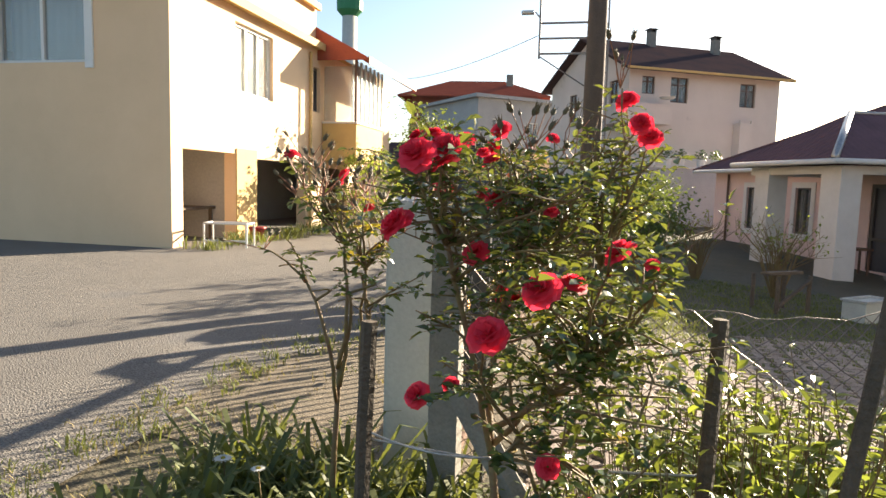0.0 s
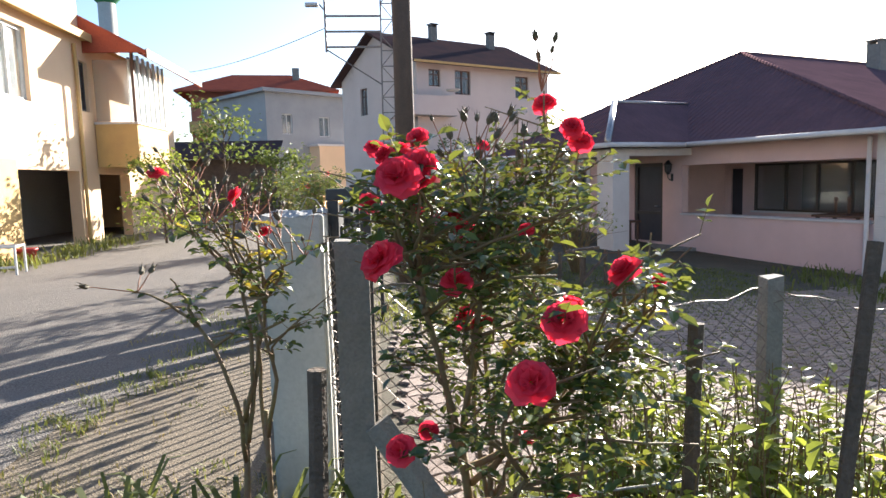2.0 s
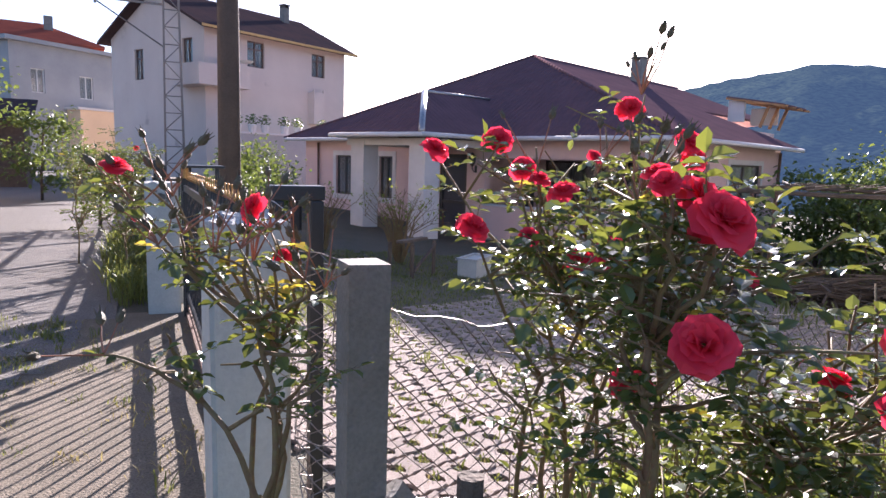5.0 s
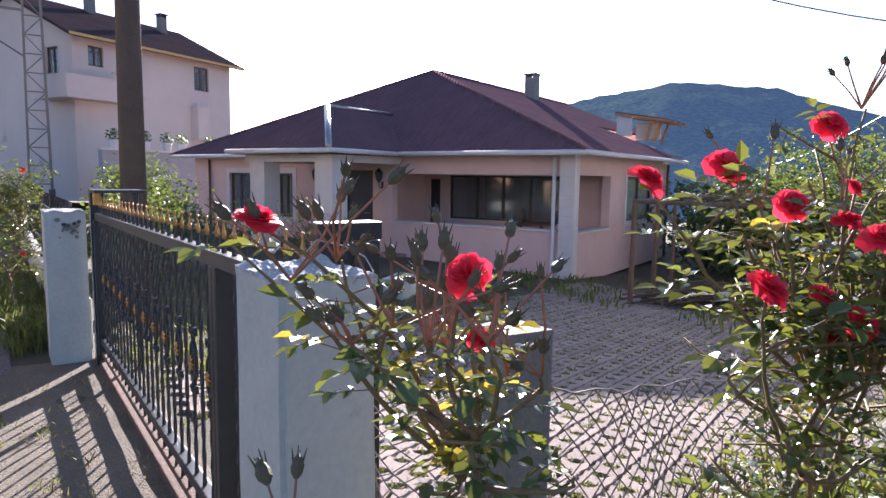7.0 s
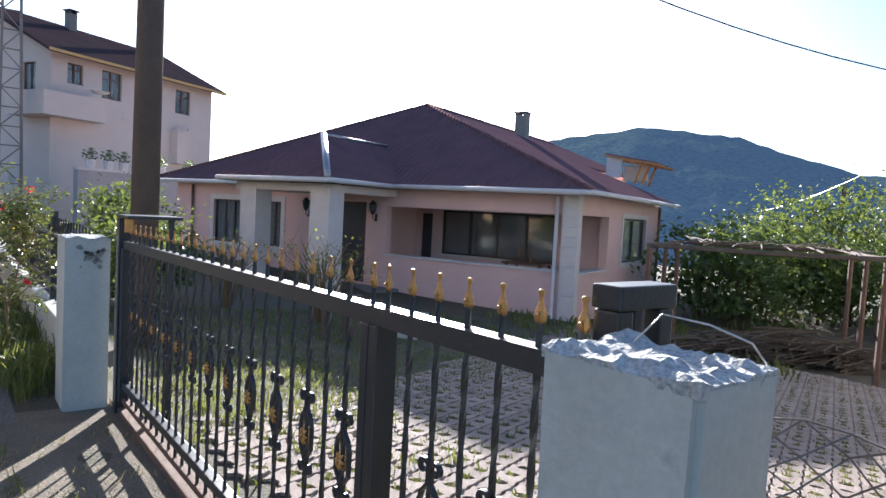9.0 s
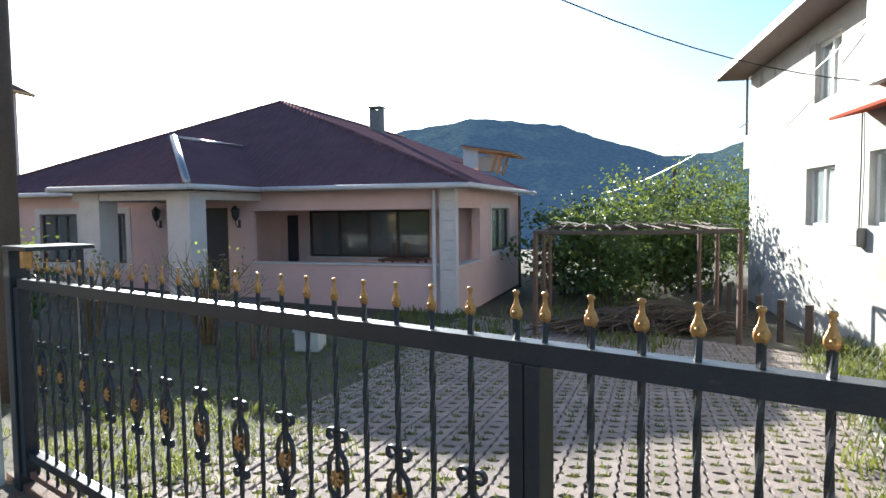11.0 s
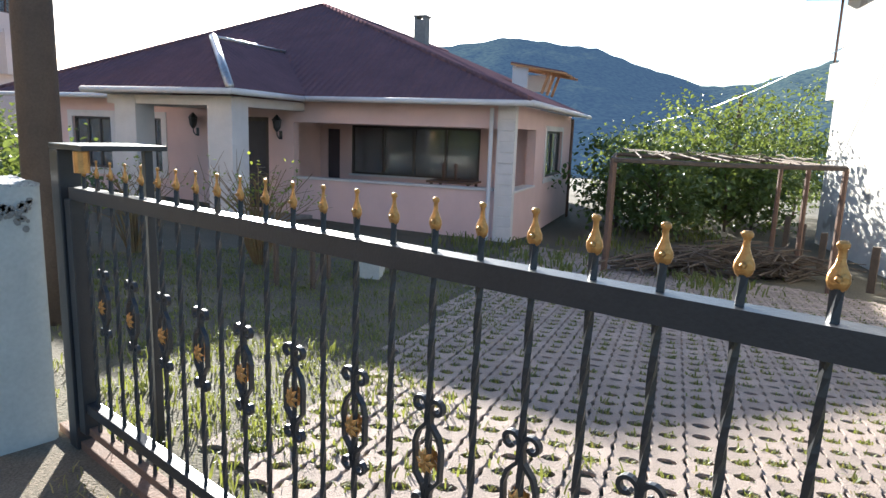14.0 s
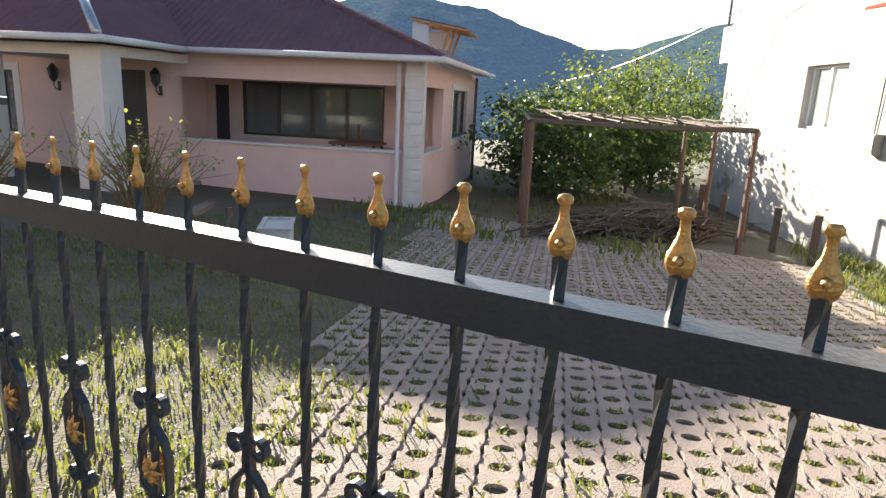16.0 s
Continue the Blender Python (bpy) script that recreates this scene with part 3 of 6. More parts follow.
gate = thing("sliding_gate", "black wrought iron sliding gate with gilded finials and scrolls", "gate")
Y0, Y1 = 0.16, 4.19
part("top_rail", Shape().add([(x, y, rail_z(y) + z) for y in (Y0, Y1) for x, z in ((-0.026, -0.052), (0.026, -0.052), (0.026, 0.0), (-0.026, 0.0))],
     [(3, 2, 1, 0), (4, 5, 6, 7), (0, 1, 5, 4), (1, 2, 6, 5), (2, 3, 7, 6), (3, 0, 4, 7)]), "black_paint", gate, "black box-section rail with worn bright top")
part("bottom_rail", Shape().box((-0.025, Y0, 0.19), (0.025, Y1, 0.235), 0.004), "black_paint", gate)
part("lower_rail", Shape().box((-0.02, Y0, 0.085), (0.02, Y1, 0.12), 0.004), "rust", gate)
for y0, y1 in ((0.955, 0.995), (0.998, 1.038), (Y1 - 0.035, Y1 + 0.03)):
    part("gate_stile", Shape().box((-0.036, y0, 0.09), (0.036, y1, rail_z(y1) - 0.05), 0.004), "black_paint", gate)
SP = 0.1255


def twisted(y, z0, z1, r=0.0068):
    s = Shape()
    steps = int((z1 - z0) / 0.028)
    vs, fs = [], []
    for i in range(steps + 1):
        z = z0 + (z1 - z0) * i / steps
        for k in range(4):
            a = math.pi / 4 + k * math.pi / 2 + i * 0.42
            vs.append((r * 1.3 * math.cos(a), r * 1.3 * math.sin(a), z))
    for i in range(steps):
        for k in range(4):
            fs.append((i * 4 + k, i * 4 + (k + 1) % 4, i * 4 + 4 + (k + 1) % 4, i * 4 + 4 + k))
    fs += [(3, 2, 1, 0), tuple(range(steps * 4, steps * 4 + 4))]
    return s.add(vs, fs)


def flat_band(path, w=0.014, t=0.0045):
    """A flat iron strap bent in the gate's plane: points (y, z)."""
    vs, fs = [], []
    for i, (y, z) in enumerate(path):
        a, b = path[max(i - 1, 0)], path[min(i + 1, len(path) - 1)]
        d = math.hypot(b[0] - a[0], b[1] - a[1]) or 1
        ny, nz = -(b[1] - a[1]) / d * t, (b[0] - a[0]) / d * t
        for x, q in ((-w / 2, 1), (w / 2, 1), (w / 2, -1), (-w / 2, -1)):
            vs.append((x, y + ny * q, z + nz * q))
    for i in range(len(path) - 1):
        for k in range(4):
            fs.append((i * 4 + k, i * 4 + (k + 1) % 4, i * 4 + 4 + (k + 1) % 4, i * 4 + 4 + k))
    fs += [(3, 2, 1, 0), tuple(range(len(path) * 4 - 4, len(path) * 4))]
    return Shape().add(vs, fs)


def curl(cy, cz, r, a0, turns, n=14):
    return [(cy + r * (1 - 0.55 * i / n) * math.cos(a0 + turns * 2 * math.pi * i / n), cz + r * (1 - 0.55 * i / n) * math.sin(a0 + turns * 2 * math.pi * i / n)) for i in range(n + 1)]


bar_mesh = twisted(0, 0.0, 1.0).mesh("baluster")
bar_mesh.materials.append(M["black_paint"])
neck_mesh = twisted(0, 0.0, 0.050, 0.0072).mesh("neck")
neck_mesh.materials.append(M["black_paint"])
fin = Shape()
rings = [(0.008, 0.056), (0.017, 0.064), (0.0215, 0.076), (0.0205, 0.087), (0.014, 0.100), (0.0085, 0.113), (0.007, 0.126), (0.0075, 0.135), (0.0115, 0.138), (0.0120, 0.145), (0.0075, 0.150)]
base_rings = Shape().lathe([(r * 0.62, h * 0.79) for r, h in rings], (0, 0, 0), 12)
base_rings.v = [np.concatenate(base_rings.v) * np.array([0.62, 1.22, 1.0])]
fin.add(base_rings.v[0], base_rings.f)
fin.tube([(-0.0075, 0, 0.065), (-0.0155, 0, 0.065)], [0.0062, 0.0035], 8)
fin_mesh = fin.mesh("finial")
fin_mesh.materials.append(M["gold_paint"])
fin_mesh.polygons.foreach_set("use_smooth", [True] * len(fin_mesh.polygons))
strap = []
right = [(0.004, 0.02), (0.012, 0.05), (0.038, 0.08), (0.040, 0.155), (0.030, 0.185), (0.006, 0.21), (0.004, 0.245)] + curl(0.026, 0.252, 0.022, math.pi * 1.05, -0.95)
low = [(0.004, 0.06), (0.008, 0.03)] + curl(0.026, 0.012, 0.020, math.pi * 0.9, 0.95)
for pth in (right, low):
    for sg in (1, -1):
        strap.append(flat_band([(sg * y, z) for y, z in pth]))
sc = Shape()
for s_ in strap:
    sc.add(np.concatenate(s_.v), s_.f)
scroll_mesh = sc.mesh("scroll")
scroll_mesh.materials.append(M["black_paint"])
fl = Shape()
for side_x in (-1, 1):
    for k in range(8):
        a = k * math.pi / 4
        cy, cz = 0.017 * math.cos(a), 0.12 + 0.021 * math.sin(a)
        px, pz = -math.sin(a) * 0.0075, math.cos(a) * 0.0075
        tip = (side_x * 0.008, 0.030 * math.cos(a), 0.12 + 0.036 * math.sin(a))
        fl.add([(side_x * 0.017, 0, 0.12), (side_x * 0.014, cy + px, cz + pz), tip, (side_x * 0.014, cy - px, cz - pz), (side_x * 0.018, cy, cz)], [(0, 1, 4), (1, 2, 4), (2, 3, 4), (3, 0, 4)])
    fl.lathe([(0.002, -0.006), (0.007, 0.0), (0.002, 0.006)], (side_x * 0.018, 0, 0.12), 6)
flower_mesh = fl.mesh("rosette")
flower_mesh.materials.append(M["gold_paint"])


def place(name, me, parent, loc, scale=(1, 1, 1), turn=0.0):
    ob = new(name, me)
    ob.parent = parent
    ob.matrix_basis = Matrix.LocRotScale(loc, Euler((0, 0, turn)), scale)
    return ob


slots = [(1.036, False)] + [(1.045 + 0.1268 * k, k % 2 == 1) for k in range(1, 25)] + [(0.958 - 0.115 * k, k % 2 == 0 and k > 0) for k in range(7)]
for y, fancy in slots:
    if not 0.94 < y < 1.04:
        place("baluster", bar_mesh, gate, (0, y, 0.12), (1, 1, rail_z(y) - 0.052 - 0.12), random.random())
    place("neck", neck_mesh, gate, (0, y, rail_z(y)), (1, 1, 1), random.random())
    place("finial", fin_mesh, gate, (0, y, rail_z(y)), (1, 1, 1), random.uniform(-0.12, 0.12))
    if fancy:
        sc_ = place("scroll", scroll_mesh, gate, (0, y, 0.59), (1, 1, 1))
        place("rosette", flower_mesh, sc_, (0, 0, 0))
# far guide frame and near guide box
guide = thing("gate_guide_post", "black steel guide post for the sliding gate", "gate post")
part("post", Shape().box((-0.045, 4.235, -0.1), (0.045, 4.325, 1.335), 0.005), "black_paint", guide)
part("arm", Shape().box((-0.045, 3.98, 1.338), (0.30, 4.33, 1.36), 0.004), "black_paint", guide)
part("post", Shape().box((0.22, 4.02, -0.1), (0.255, 4.055, 1.337), 0.004), "black_paint", guide)
part("roller", Shape().tube([(-0.02, 4.05, 1.25), (-0.02, 4.05, 1.335)], 0.03, 10), "gold_paint", guide)
guide2 = thing("gate_guide_post", "black steel guide frame beside the broken post", "gate post")
for x0 in (0.015, 0.145):
    part("post", Shape().box((x0, 0.20, -0.1), (x0 + 0.045, 0.26, 1.318), 0.005), "black_paint", guide2)
part("crossbar", Shape().box((0.012, 0.195, 1.32), (0.193, 0.265, 1.367), 0.005), "black_paint", guide2)
part("roller", Shape().tube([(0.10, 0.23, 1.22), (0.10, 0.23, 1.318)], 0.022, 10), "black_paint", guide2)
track = solid("gate_track", Shape().box((-0.03, -0.4, ground_z(0, 2) - 0.05), (0.03, 4.5, 0.035), 0.006), "rust", "rusty steel track set in the ground under the gate", "track")


# ---- gate posts ----
def masonry_post(x0, x1, y0, y1, top, label, broken=False):
    p = thing("gate_post", label, "gate post", ((x0 + x1) / 2, (y0 + y1) / 2, 0))
    hx, hy = (x1 - x0) / 2, (y1 - y0) / 2
    bm = bmesh.new()
    bmesh.ops.create_cube(bm, size=1.0)
    for v in bm.verts:
        v.co = Vector((v.co.x * 2 * hx, v.co.y * 2 * hy, (v.co.z + 0.5) * (top + 0.15) - 0.15))
    bmesh.ops.bevel(bm, geom=[e for e in bm.edges if abs(e.verts[0].co.z - e.verts[1].co.z) > 0.1], offset=0.012, segments=2, affect="EDGES")
    bmesh.ops.subdivide_edges(bm, edges=bm.edges[:], cuts=5, use_grid_fill=True)
    for v in bm.verts:
        q = v.co * 4
        k = noise.noise(q + Vector((x0 * 9, 3, 1)))
        v.co.x += k * 0.005
        v.co.y += noise.noise(q + Vector((5, x0 * 7, 2))) * 0.005
    bm.verts.index_update()
    s = Shape().add([v.co[:] for v in bm.verts], [[v.index for v in f.verts] for f in bm.faces])
    bm.free()
    part("shaft", s, "white_wall", p, smooth=False)
    c = Shape()
    n = 18
    vs = []
    for j in range(n + 1):
        for i in range(n + 1):
            a, b = (i / n * 2 - 1), (j / n * 2 - 1)
            edge = min(1, (1 - max(abs(a), abs(b))) * 4)
            k = noise.fractal(Vector((a * 1.7, b * 1.7, x0 * 5 + 2)), 0.8, 2.1, 5)
            z = (0.005 + 0.018 * k + 0.010 * edge if broken else 0.008 + 0.012 * k)
            wob = 1 + 0.03 * noise.noise((a * 5, b * 5, 7)) if edge == 0 else 1
            vs.append((a * hx * wob, b * hy * wob, top + max(z, 0.002)))
    c.add(vs, [(j * (n + 1) + i, j * (n + 1) + i + 1, (j + 1) * (n + 1) + i + 1, (j + 1) * (n + 1) + i) for j in range(n) for i in range(n)])
    ring = [i for i in range(n + 1)] + [j * (n + 1) + n for j in range(1, n + 1)] + [n * (n + 1) + i for i in range(n - 1, -1, -1)] + [j * (n + 1) for j in range(n - 1, 0, -1)]
    low_ = [(vs[i][0] * 0.995, vs[i][1] * 0.995, top - 0.01) for i in ring]
    c.add([vs[i] for i in ring] + low_, [(i, (i + 1) % len(ring), len(ring) + (i + 1) % len(ring), len(ring) + i) for i in range(len(ring))])
    part("top", c, "broken", p, "crumbled mortar top" if broken else "")
    return p


near_post = masonry_post(-0.198, 0.02, -0.092, 0.19, 1.27, "whitewashed concrete gate post with crumbled top", True)
part("wire", Shape().tube([(0.01, 0.05, 1.29), (0.04, 0.02, 1.34), (0.08, -0.04, 1.33), (0.10, -0.1, 1.31), (0.11, -0.12, 1.28)], 0.0018, 5), "galvanised", near_post)
far_post = masonry_post(-0.336, -0.06, 4.41, 4.80, 1.18, "whitewashed gate post with dark peeling patches")
rnd = random.Random(4)
for k in range(26):
    yy, zz = rnd.uniform(-0.05, 0.12), rnd.uniform(0.98, 1.12)
    r = rnd.uniform(0.006, 0.022)
    ring = [(-0.118 - 0.0035, yy + r * rnd.uniform(0.6, 1.2) * math.cos(a), zz + r * rnd.uniform(0.6, 1.2) * math.sin(a)) for a in np.linspace(0, 2 * math.pi, 8)[:-1]]
    if k == 0:
        chips = Shape()
    front_ = [(rnd.uniform(-0.06, 0.09), -0.2045, 1.10 + rnd.uniform(-0.13, 0.03)) for _ in range(1)][0]
    ring2 = [(front_[0] + r * rnd.uniform(0.6, 1.2) * math.cos(a), front_[1], front_[2] + r * rnd.uniform(0.6, 1.2) * math.sin(a)) for a in np.linspace(0, 2 * math.pi, 8)[:-1]]
    chips.add(ring, [tuple(range(7))]).add(ring2, [tuple(range(7))])
part("peeled_patch", chips, "concrete", far_post, "dark patches of lost whitewash", kind="stuff")


# ---- neighbouring houses ----
# tall rendered house beside the yard
rh = thing("neighbour_house", "tall house with stained pale render and white windows", "house", (12.7, 2.1, 0), 27.0)
RB = -1.6
holes = [(-0.28, 1.22, 1.13, 2.29), (-0.45, 0.85, 3.55, 4.70), (-3.4, -1.68, 1.2, 2.4)]
part("wall", Shape().wall(0, -8.0, 5.6, RB, 5.15, 0.0, -0.25, holes), "rh_wall", rh)
part("wall", Shape().wall(1, -9.0, -0.25, RB, 5.15, 5.6, -0.25, []).wall(1, -9.0, -0.25, RB, 5.15, -8.0, 0.25, []).wall(0, -7.75, 5.35, RB, 5.15, -9.0, 0.25, []), "rh_wall", rh)
part("roof", Shape().slab([(-8.6, 0.75, 5.2), (6.3, 0.75, 5.2), (6.3, -4.5, 6.6), (-8.6, -4.5, 6.6)], 0.12).slab([(-8.6, -4.5, 6.6), (6.3, -4.5, 6.6), (6.3, -9.8, 5.2), (-8.6, -9.8, 5.2)], 0.12), "roof_red", rh)
part("fascia", Shape().box((-8.6, 0.752, 5.07), (6.3, 0.78, 5.22)).box((6.302, -4.5, 5.07), (6.33, 0.75, 5.2)), "white_frame", rh)
part("soffit", Shape().box((-8.6, 0.0, 5.06), (6.28, 0.75, 5.075)), "brown_frame", rh)
for a, b, c, d in holes:
    window(rh, 0, a, b, c, d, -0.10, 1, "white_frame", bars=1 if b > -1 else 3, inner=0.15)
part("balcony", Shape().box((5.6, -3.0, 2.6), (6.35, -0.02, 2.75)).box((6.28, -3.0, 2.75), (6.35, -0.02, 3.5)).box((5.6, -0.1, 2.75), (6.28, -0.02, 3.5)), "rh_wall", rh)
part("downpipe", Shape().tube([(5.9, 0.02, 5.05), (5.9, 0.02, 3.5)], 0.035, 6), "brown_frame", rh)
part("cable", Shape().tube([(-1.42, 0.02, 3.1), (-1.45, 0.03, 2.2), (-1.40, 0.02, 1.15)], 0.012, 5), "rubber", rh)
part("canopy", Shape().slab([(-3.8, 0.55, 2.98), (-1.5, 0.55, 2.98), (-1.5, 0.0, 3.1), (-3.8, 0.0, 3.1)], 0.05), "roof_red", rh)
part("shutter_box", Shape().box((-3.5, 0.01, 3.4), (-1.95, 0.2, 4.9)), "door_dark", rh)
mb = part("meter_box", Shape().box((-1.66, 0.001, 0.84), (-1.38, 0.14, 1.16), 0.01), "concrete", rh, "grey electric meter box")
part("lid", Shape().box((-1.64, 0.141, 0.88), (-1.40, 0.152, 1.13), 0.004), "galvanised", mb)

# cream house across the lane
lh = thing("corner_house", "cream rendered house with open garage bays and glazed bay", "house", (-6.16, 7.0, 0.1))
H = 4.55
part("wall_east", Shape().wall(1, 0.25, 12.0, -0.2, H, 0.0, -0.25, [(0.32, 2.05, -0.2, 1.75), (2.85, 5.35, -0.2, 1.68), (2.05, 3.62, 2.95, 4.30), (5.75, 6.15, 3.0, 4.1), (6.35, 8.2, -0.2, 1.62)]), "cream_wall", lh)
part("wall_south", Shape().wall(0, -9.0, 0.0, -0.3, H, 0.0, 0.25, [(-3.45, -1.6, 3.15, 4.45)]), "cream_wall", lh)
part("wall_back", Shape().wall(0, -9.0, 0.0, -0.2, H, 12.0, 0.25).wall(1, 0.25, 12.0, -0.2, H, -9.0, 0.25), "cream_wall", lh)
part("garage_back", Shape().wall(1, 0.26, 11.9, -0.2, 1.9, -2.6, -0.1).box((-2.6, 0.26, 1.9), (-0.26, 11.9, 2.0)).box((-2.6, 2.2, -0.2), (-0.26, 2.32, 1.9)), "grey_wall", lh)
part("garage_floor", Shape().box((-2.6, 0.26, -0.2), (0.15, 5.8, 0.02)), "concrete", lh)
part("garage_pillar", Shape().box((0.003, 2.05, -0.2), (0.03, 2.85, 1.85)), "ochre_trim", lh)
window(lh, 1, 2.05, 3.62, 2.95, 4.30, -0.08, 1, bars=2, inner=0.4)
window(lh, 0, -3.45, -1.6, 3.15, 4.45, 0.08, -1, bars=1, inner=0.4)
window(lh, 1, 5.75, 6.15, 3.0, 4.1, -0.08, 1, "dark_frame", bars=0, curtain=False)
part("window_surround", Shape().box((-3.62, -0.03, 3.05), (-3.46, 0.0, 4.6)), "white_frame", lh)
part("window_surround", Shape().box((-1.59, -0.03, 3.05), (-1.43, 0.0, 4.6)), "white_frame", lh)
part("eave", Shape().box((0.0, -0.35, H), (0.20, 6.0, H + 0.10)).box((-9.3, -0.35, H), (0.0, 12.3, H + 0.10)), "ochre_trim", lh)
part("fascia", Shape().box((0.202, -0.35, H - 0.04), (0.225, 6.0, H + 0.13)), "ochre_trim", lh)
part("upper_wall", Shape().wall(1, -0.1, 6.0, H + 0.1, H + 3.2, -0.05, -0.25, [(4.6, 5.5, H + 1.3, H + 2.6)]).wall(0, -9.0, -0.3, H + 0.1, H + 3.2, -0.1, 0.25), "cream_wall", lh)
part("upper_band", Shape().box((0.0, 0.0, H + 0.95), (0.10, 6.0, H + 1.1)), "ochre_trim", lh)
bay = part("bay", Shape().box((0.02, 6.3, 1.78), (0.95, 8.5, 2.75)), "ochre_trim", lh, "glazed enclosed balcony on an ochre base")
part("bay_floor", Shape().box((0.02, 6.27, 2.751), (0.98, 8.53, 2.80)), "pale_trim", bay)
fr = Shape()
for yy in np.linspace(6.34, 8.46, 7):
    fr.box((0.90, yy - 0.03, 2.8), (0.95, yy + 0.03, 4.35))
part("window_frame", fr, "white_frame", bay)
part("corner_post", Shape().box((0.89, 6.3, 2.8), (0.955, 6.36, 4.35)), "brown_frame", bay)
for k in range(6):
    y0 = 6.34 + k * 0.353
    part("pane", Shape().box((0.915, y0 + 0.035, 2.82), (0.921, y0 + 0.318, 4.33)), "pane", bay).visible_shadow = False
part("pane", Shape().box((0.06, 6.32, 2.82), (0.88, 6.327, 4.2)), "pane", bay).visible_shadow = False
part("curtain", Shape().box((0.75, 6.5, 2.82), (0.77, 8.4, 4.3)), "curtain", bay)
part("bay_roof", Shape().slab([(1.35, 6.0, 4.35), (1.35, 10.6, 4.25), (-0.2, 10.6, 5.2), (-0.2, 6.0, 5.2)], 0.10), "roof_red", lh)
part("roof_gable", Shape().add([(-0.2, 5.99, 5.2), (-0.2, 5.99, 4.3), (1.33, 5.99, 4.3), (-0.2, 6.06, 5.2), (-0.2, 6.06, 4.3), (1.33, 6.06, 4.3)], [(0, 1, 2), (5, 4, 3), (0, 3, 4, 1), (1, 4, 5, 2), (2, 5, 3, 0)]), "roof_red", lh)
part("fascia", Shape().box((1.352, 6.0, 4.18), (1.38, 10.6, 4.38)), "brown_frame", lh)
part("downpipe", Shape().tube([(0.05, 5.5, 4.4), (0.05, 5.5, 0.1)], 0.04, 6), "ochre_trim", lh)

# white bench frame, grill stand and pots beside the garage
bench = thing("garden_bench_frame", "white metal bench frame without its seat", "bench", (-5.85, 7.45, ground_z(-5.85, 7.4)), 10)
for a, b in (((0, 0, 0), (0, 0, 0.42)), ((0.75, 0, 0), (0.75, 0, 0.42)), ((0, 0.4, 0), (0, 0.4, 0.42)), ((0.75, 0.4, 0), (0.75, 0.4, 0.42))):
    part("leg", Shape().tube([a, b], 0.02, 8), "white_plastic", bench)
for a, b in (((0, 0, 0.42), (0.75, 0, 0.42)), ((0, 0.4, 0.42), (0.75, 0.4, 0.42)), ((0, 0, 0.42), (0, 0.4, 0.42)), ((0.75, 0, 0.42), (0.75, 0.4, 0.42)), ((0, 0, 0.12), (0.75, 0, 0.12))):
    part("rail", Shape().tube([a, b], 0.018, 8), "white_plastic", bench)
pot = thing("flower_pot", "red plastic pot beside the garage pillar", "pot", (-5.75, 9.15, ground_z(-5.75, 9.1)))
part("bowl", Shape().lathe([(0.12, 0.0), (0.16, 0.22), (0.175, 0.225), (0.175, 0.26), (0.15, 0.255)], (0, 0, 0), 14), "red_plastic", pot, smooth=True)
part("soil", Shape().lathe([(0.145, 0.22), (0.14, 0.235)], (0, 0, 0), 12), "bark", pot)
table = thing("work_bench", "low cluttered timber bench in the open garage", "bench", (-7.1, 8.6, 0.12))
part("top", Shape().box((-0.4, -0.6, 0.62), (0.4, 0.6, 0.67), 0.006), "old_wood", table)
for a in (-0.35, 0.3):
    for b in (-0.55, 0.5):
        part("leg", Shape().box((a, b, 0), (a + 0.05, b + 0.05, 0.62)), "old_wood", table)
cab = thing("storage_cabinet", "brown timber cabinet at the back of the garage", "cabinet", (-8.4, 9.0, 0.12))
part("body", Shape().box((-0.25, -0.5, 0), (0.25, 0.5, 1.5), 0.01), "brown_frame", cab)
part("door", Shape().box((0.252, -0.48, 0.05), (0.275, -0.01, 1.45)), "brown_frame", cab)
part("door", Shape().box((0.252, 0.01, 0.05), (0.275, 0.48, 1.45)), "brown_frame", cab)

# three-storey house
b2 = thing("three_storey_house", "pale pink three-storey house with dark gabled roof", "house", (2.55, 32.0, 0.7), 28.2)
LB, WB = 9.3, 9.0
front = [(2.45, 3.5, 5.25, 6.55), (6.75, 7.75, 5.25, 6.5), (6.6, 7.2, 3.2, 4.3), (0.75, 1.5, 5.6, 6.5)]
part("wall", Shape().wall(0, 0.0, LB, -0.5, 6.95, 0.0, 0.3, front), "b2_wall", b2)
part("wall", Shape().wall(1, 0.3, WB, -0.5, 6.95, 0.0, 0.3, [(5.6, 6.5, 4.6, 6.2), (1.0, 1.9, 5.2, 6.4)]), "b2_wall", b2)
part("wall", Shape().wall(1, 0.3, WB, -0.5, 6.95, LB - 0.3, 0.3).wall(0, 0.3, LB - 0.3, -0.5, 6.95, WB - 0.3, 0.3), "b2_wall", b2)
part("gable", Shape().add([(0.0, 0.0, 6.95), (0.0, WB, 6.95), (0.0, WB / 2, 9.0), (0.3, 0.0, 6.95), (0.3, WB, 6.95), (0.3, WB / 2, 9.0)], [(0, 2, 1), (3, 4, 5), (0, 3, 5, 2), (2, 5, 4, 1), (1, 4, 3, 0)]), "b2_wall", b2)
part("gable", Shape().add([(LB, 0.0, 6.95), (LB, WB, 6.95), (LB, WB / 2, 9.0), (LB - 0.3, 0.0, 6.95), (LB - 0.3, WB, 6.95), (LB - 0.3, WB / 2, 9.0)], [(0, 1, 2), (3, 5, 4), (0, 2, 5, 3), (2, 1, 4, 5), (1, 0, 3, 4)]), "b2_wall", b2)
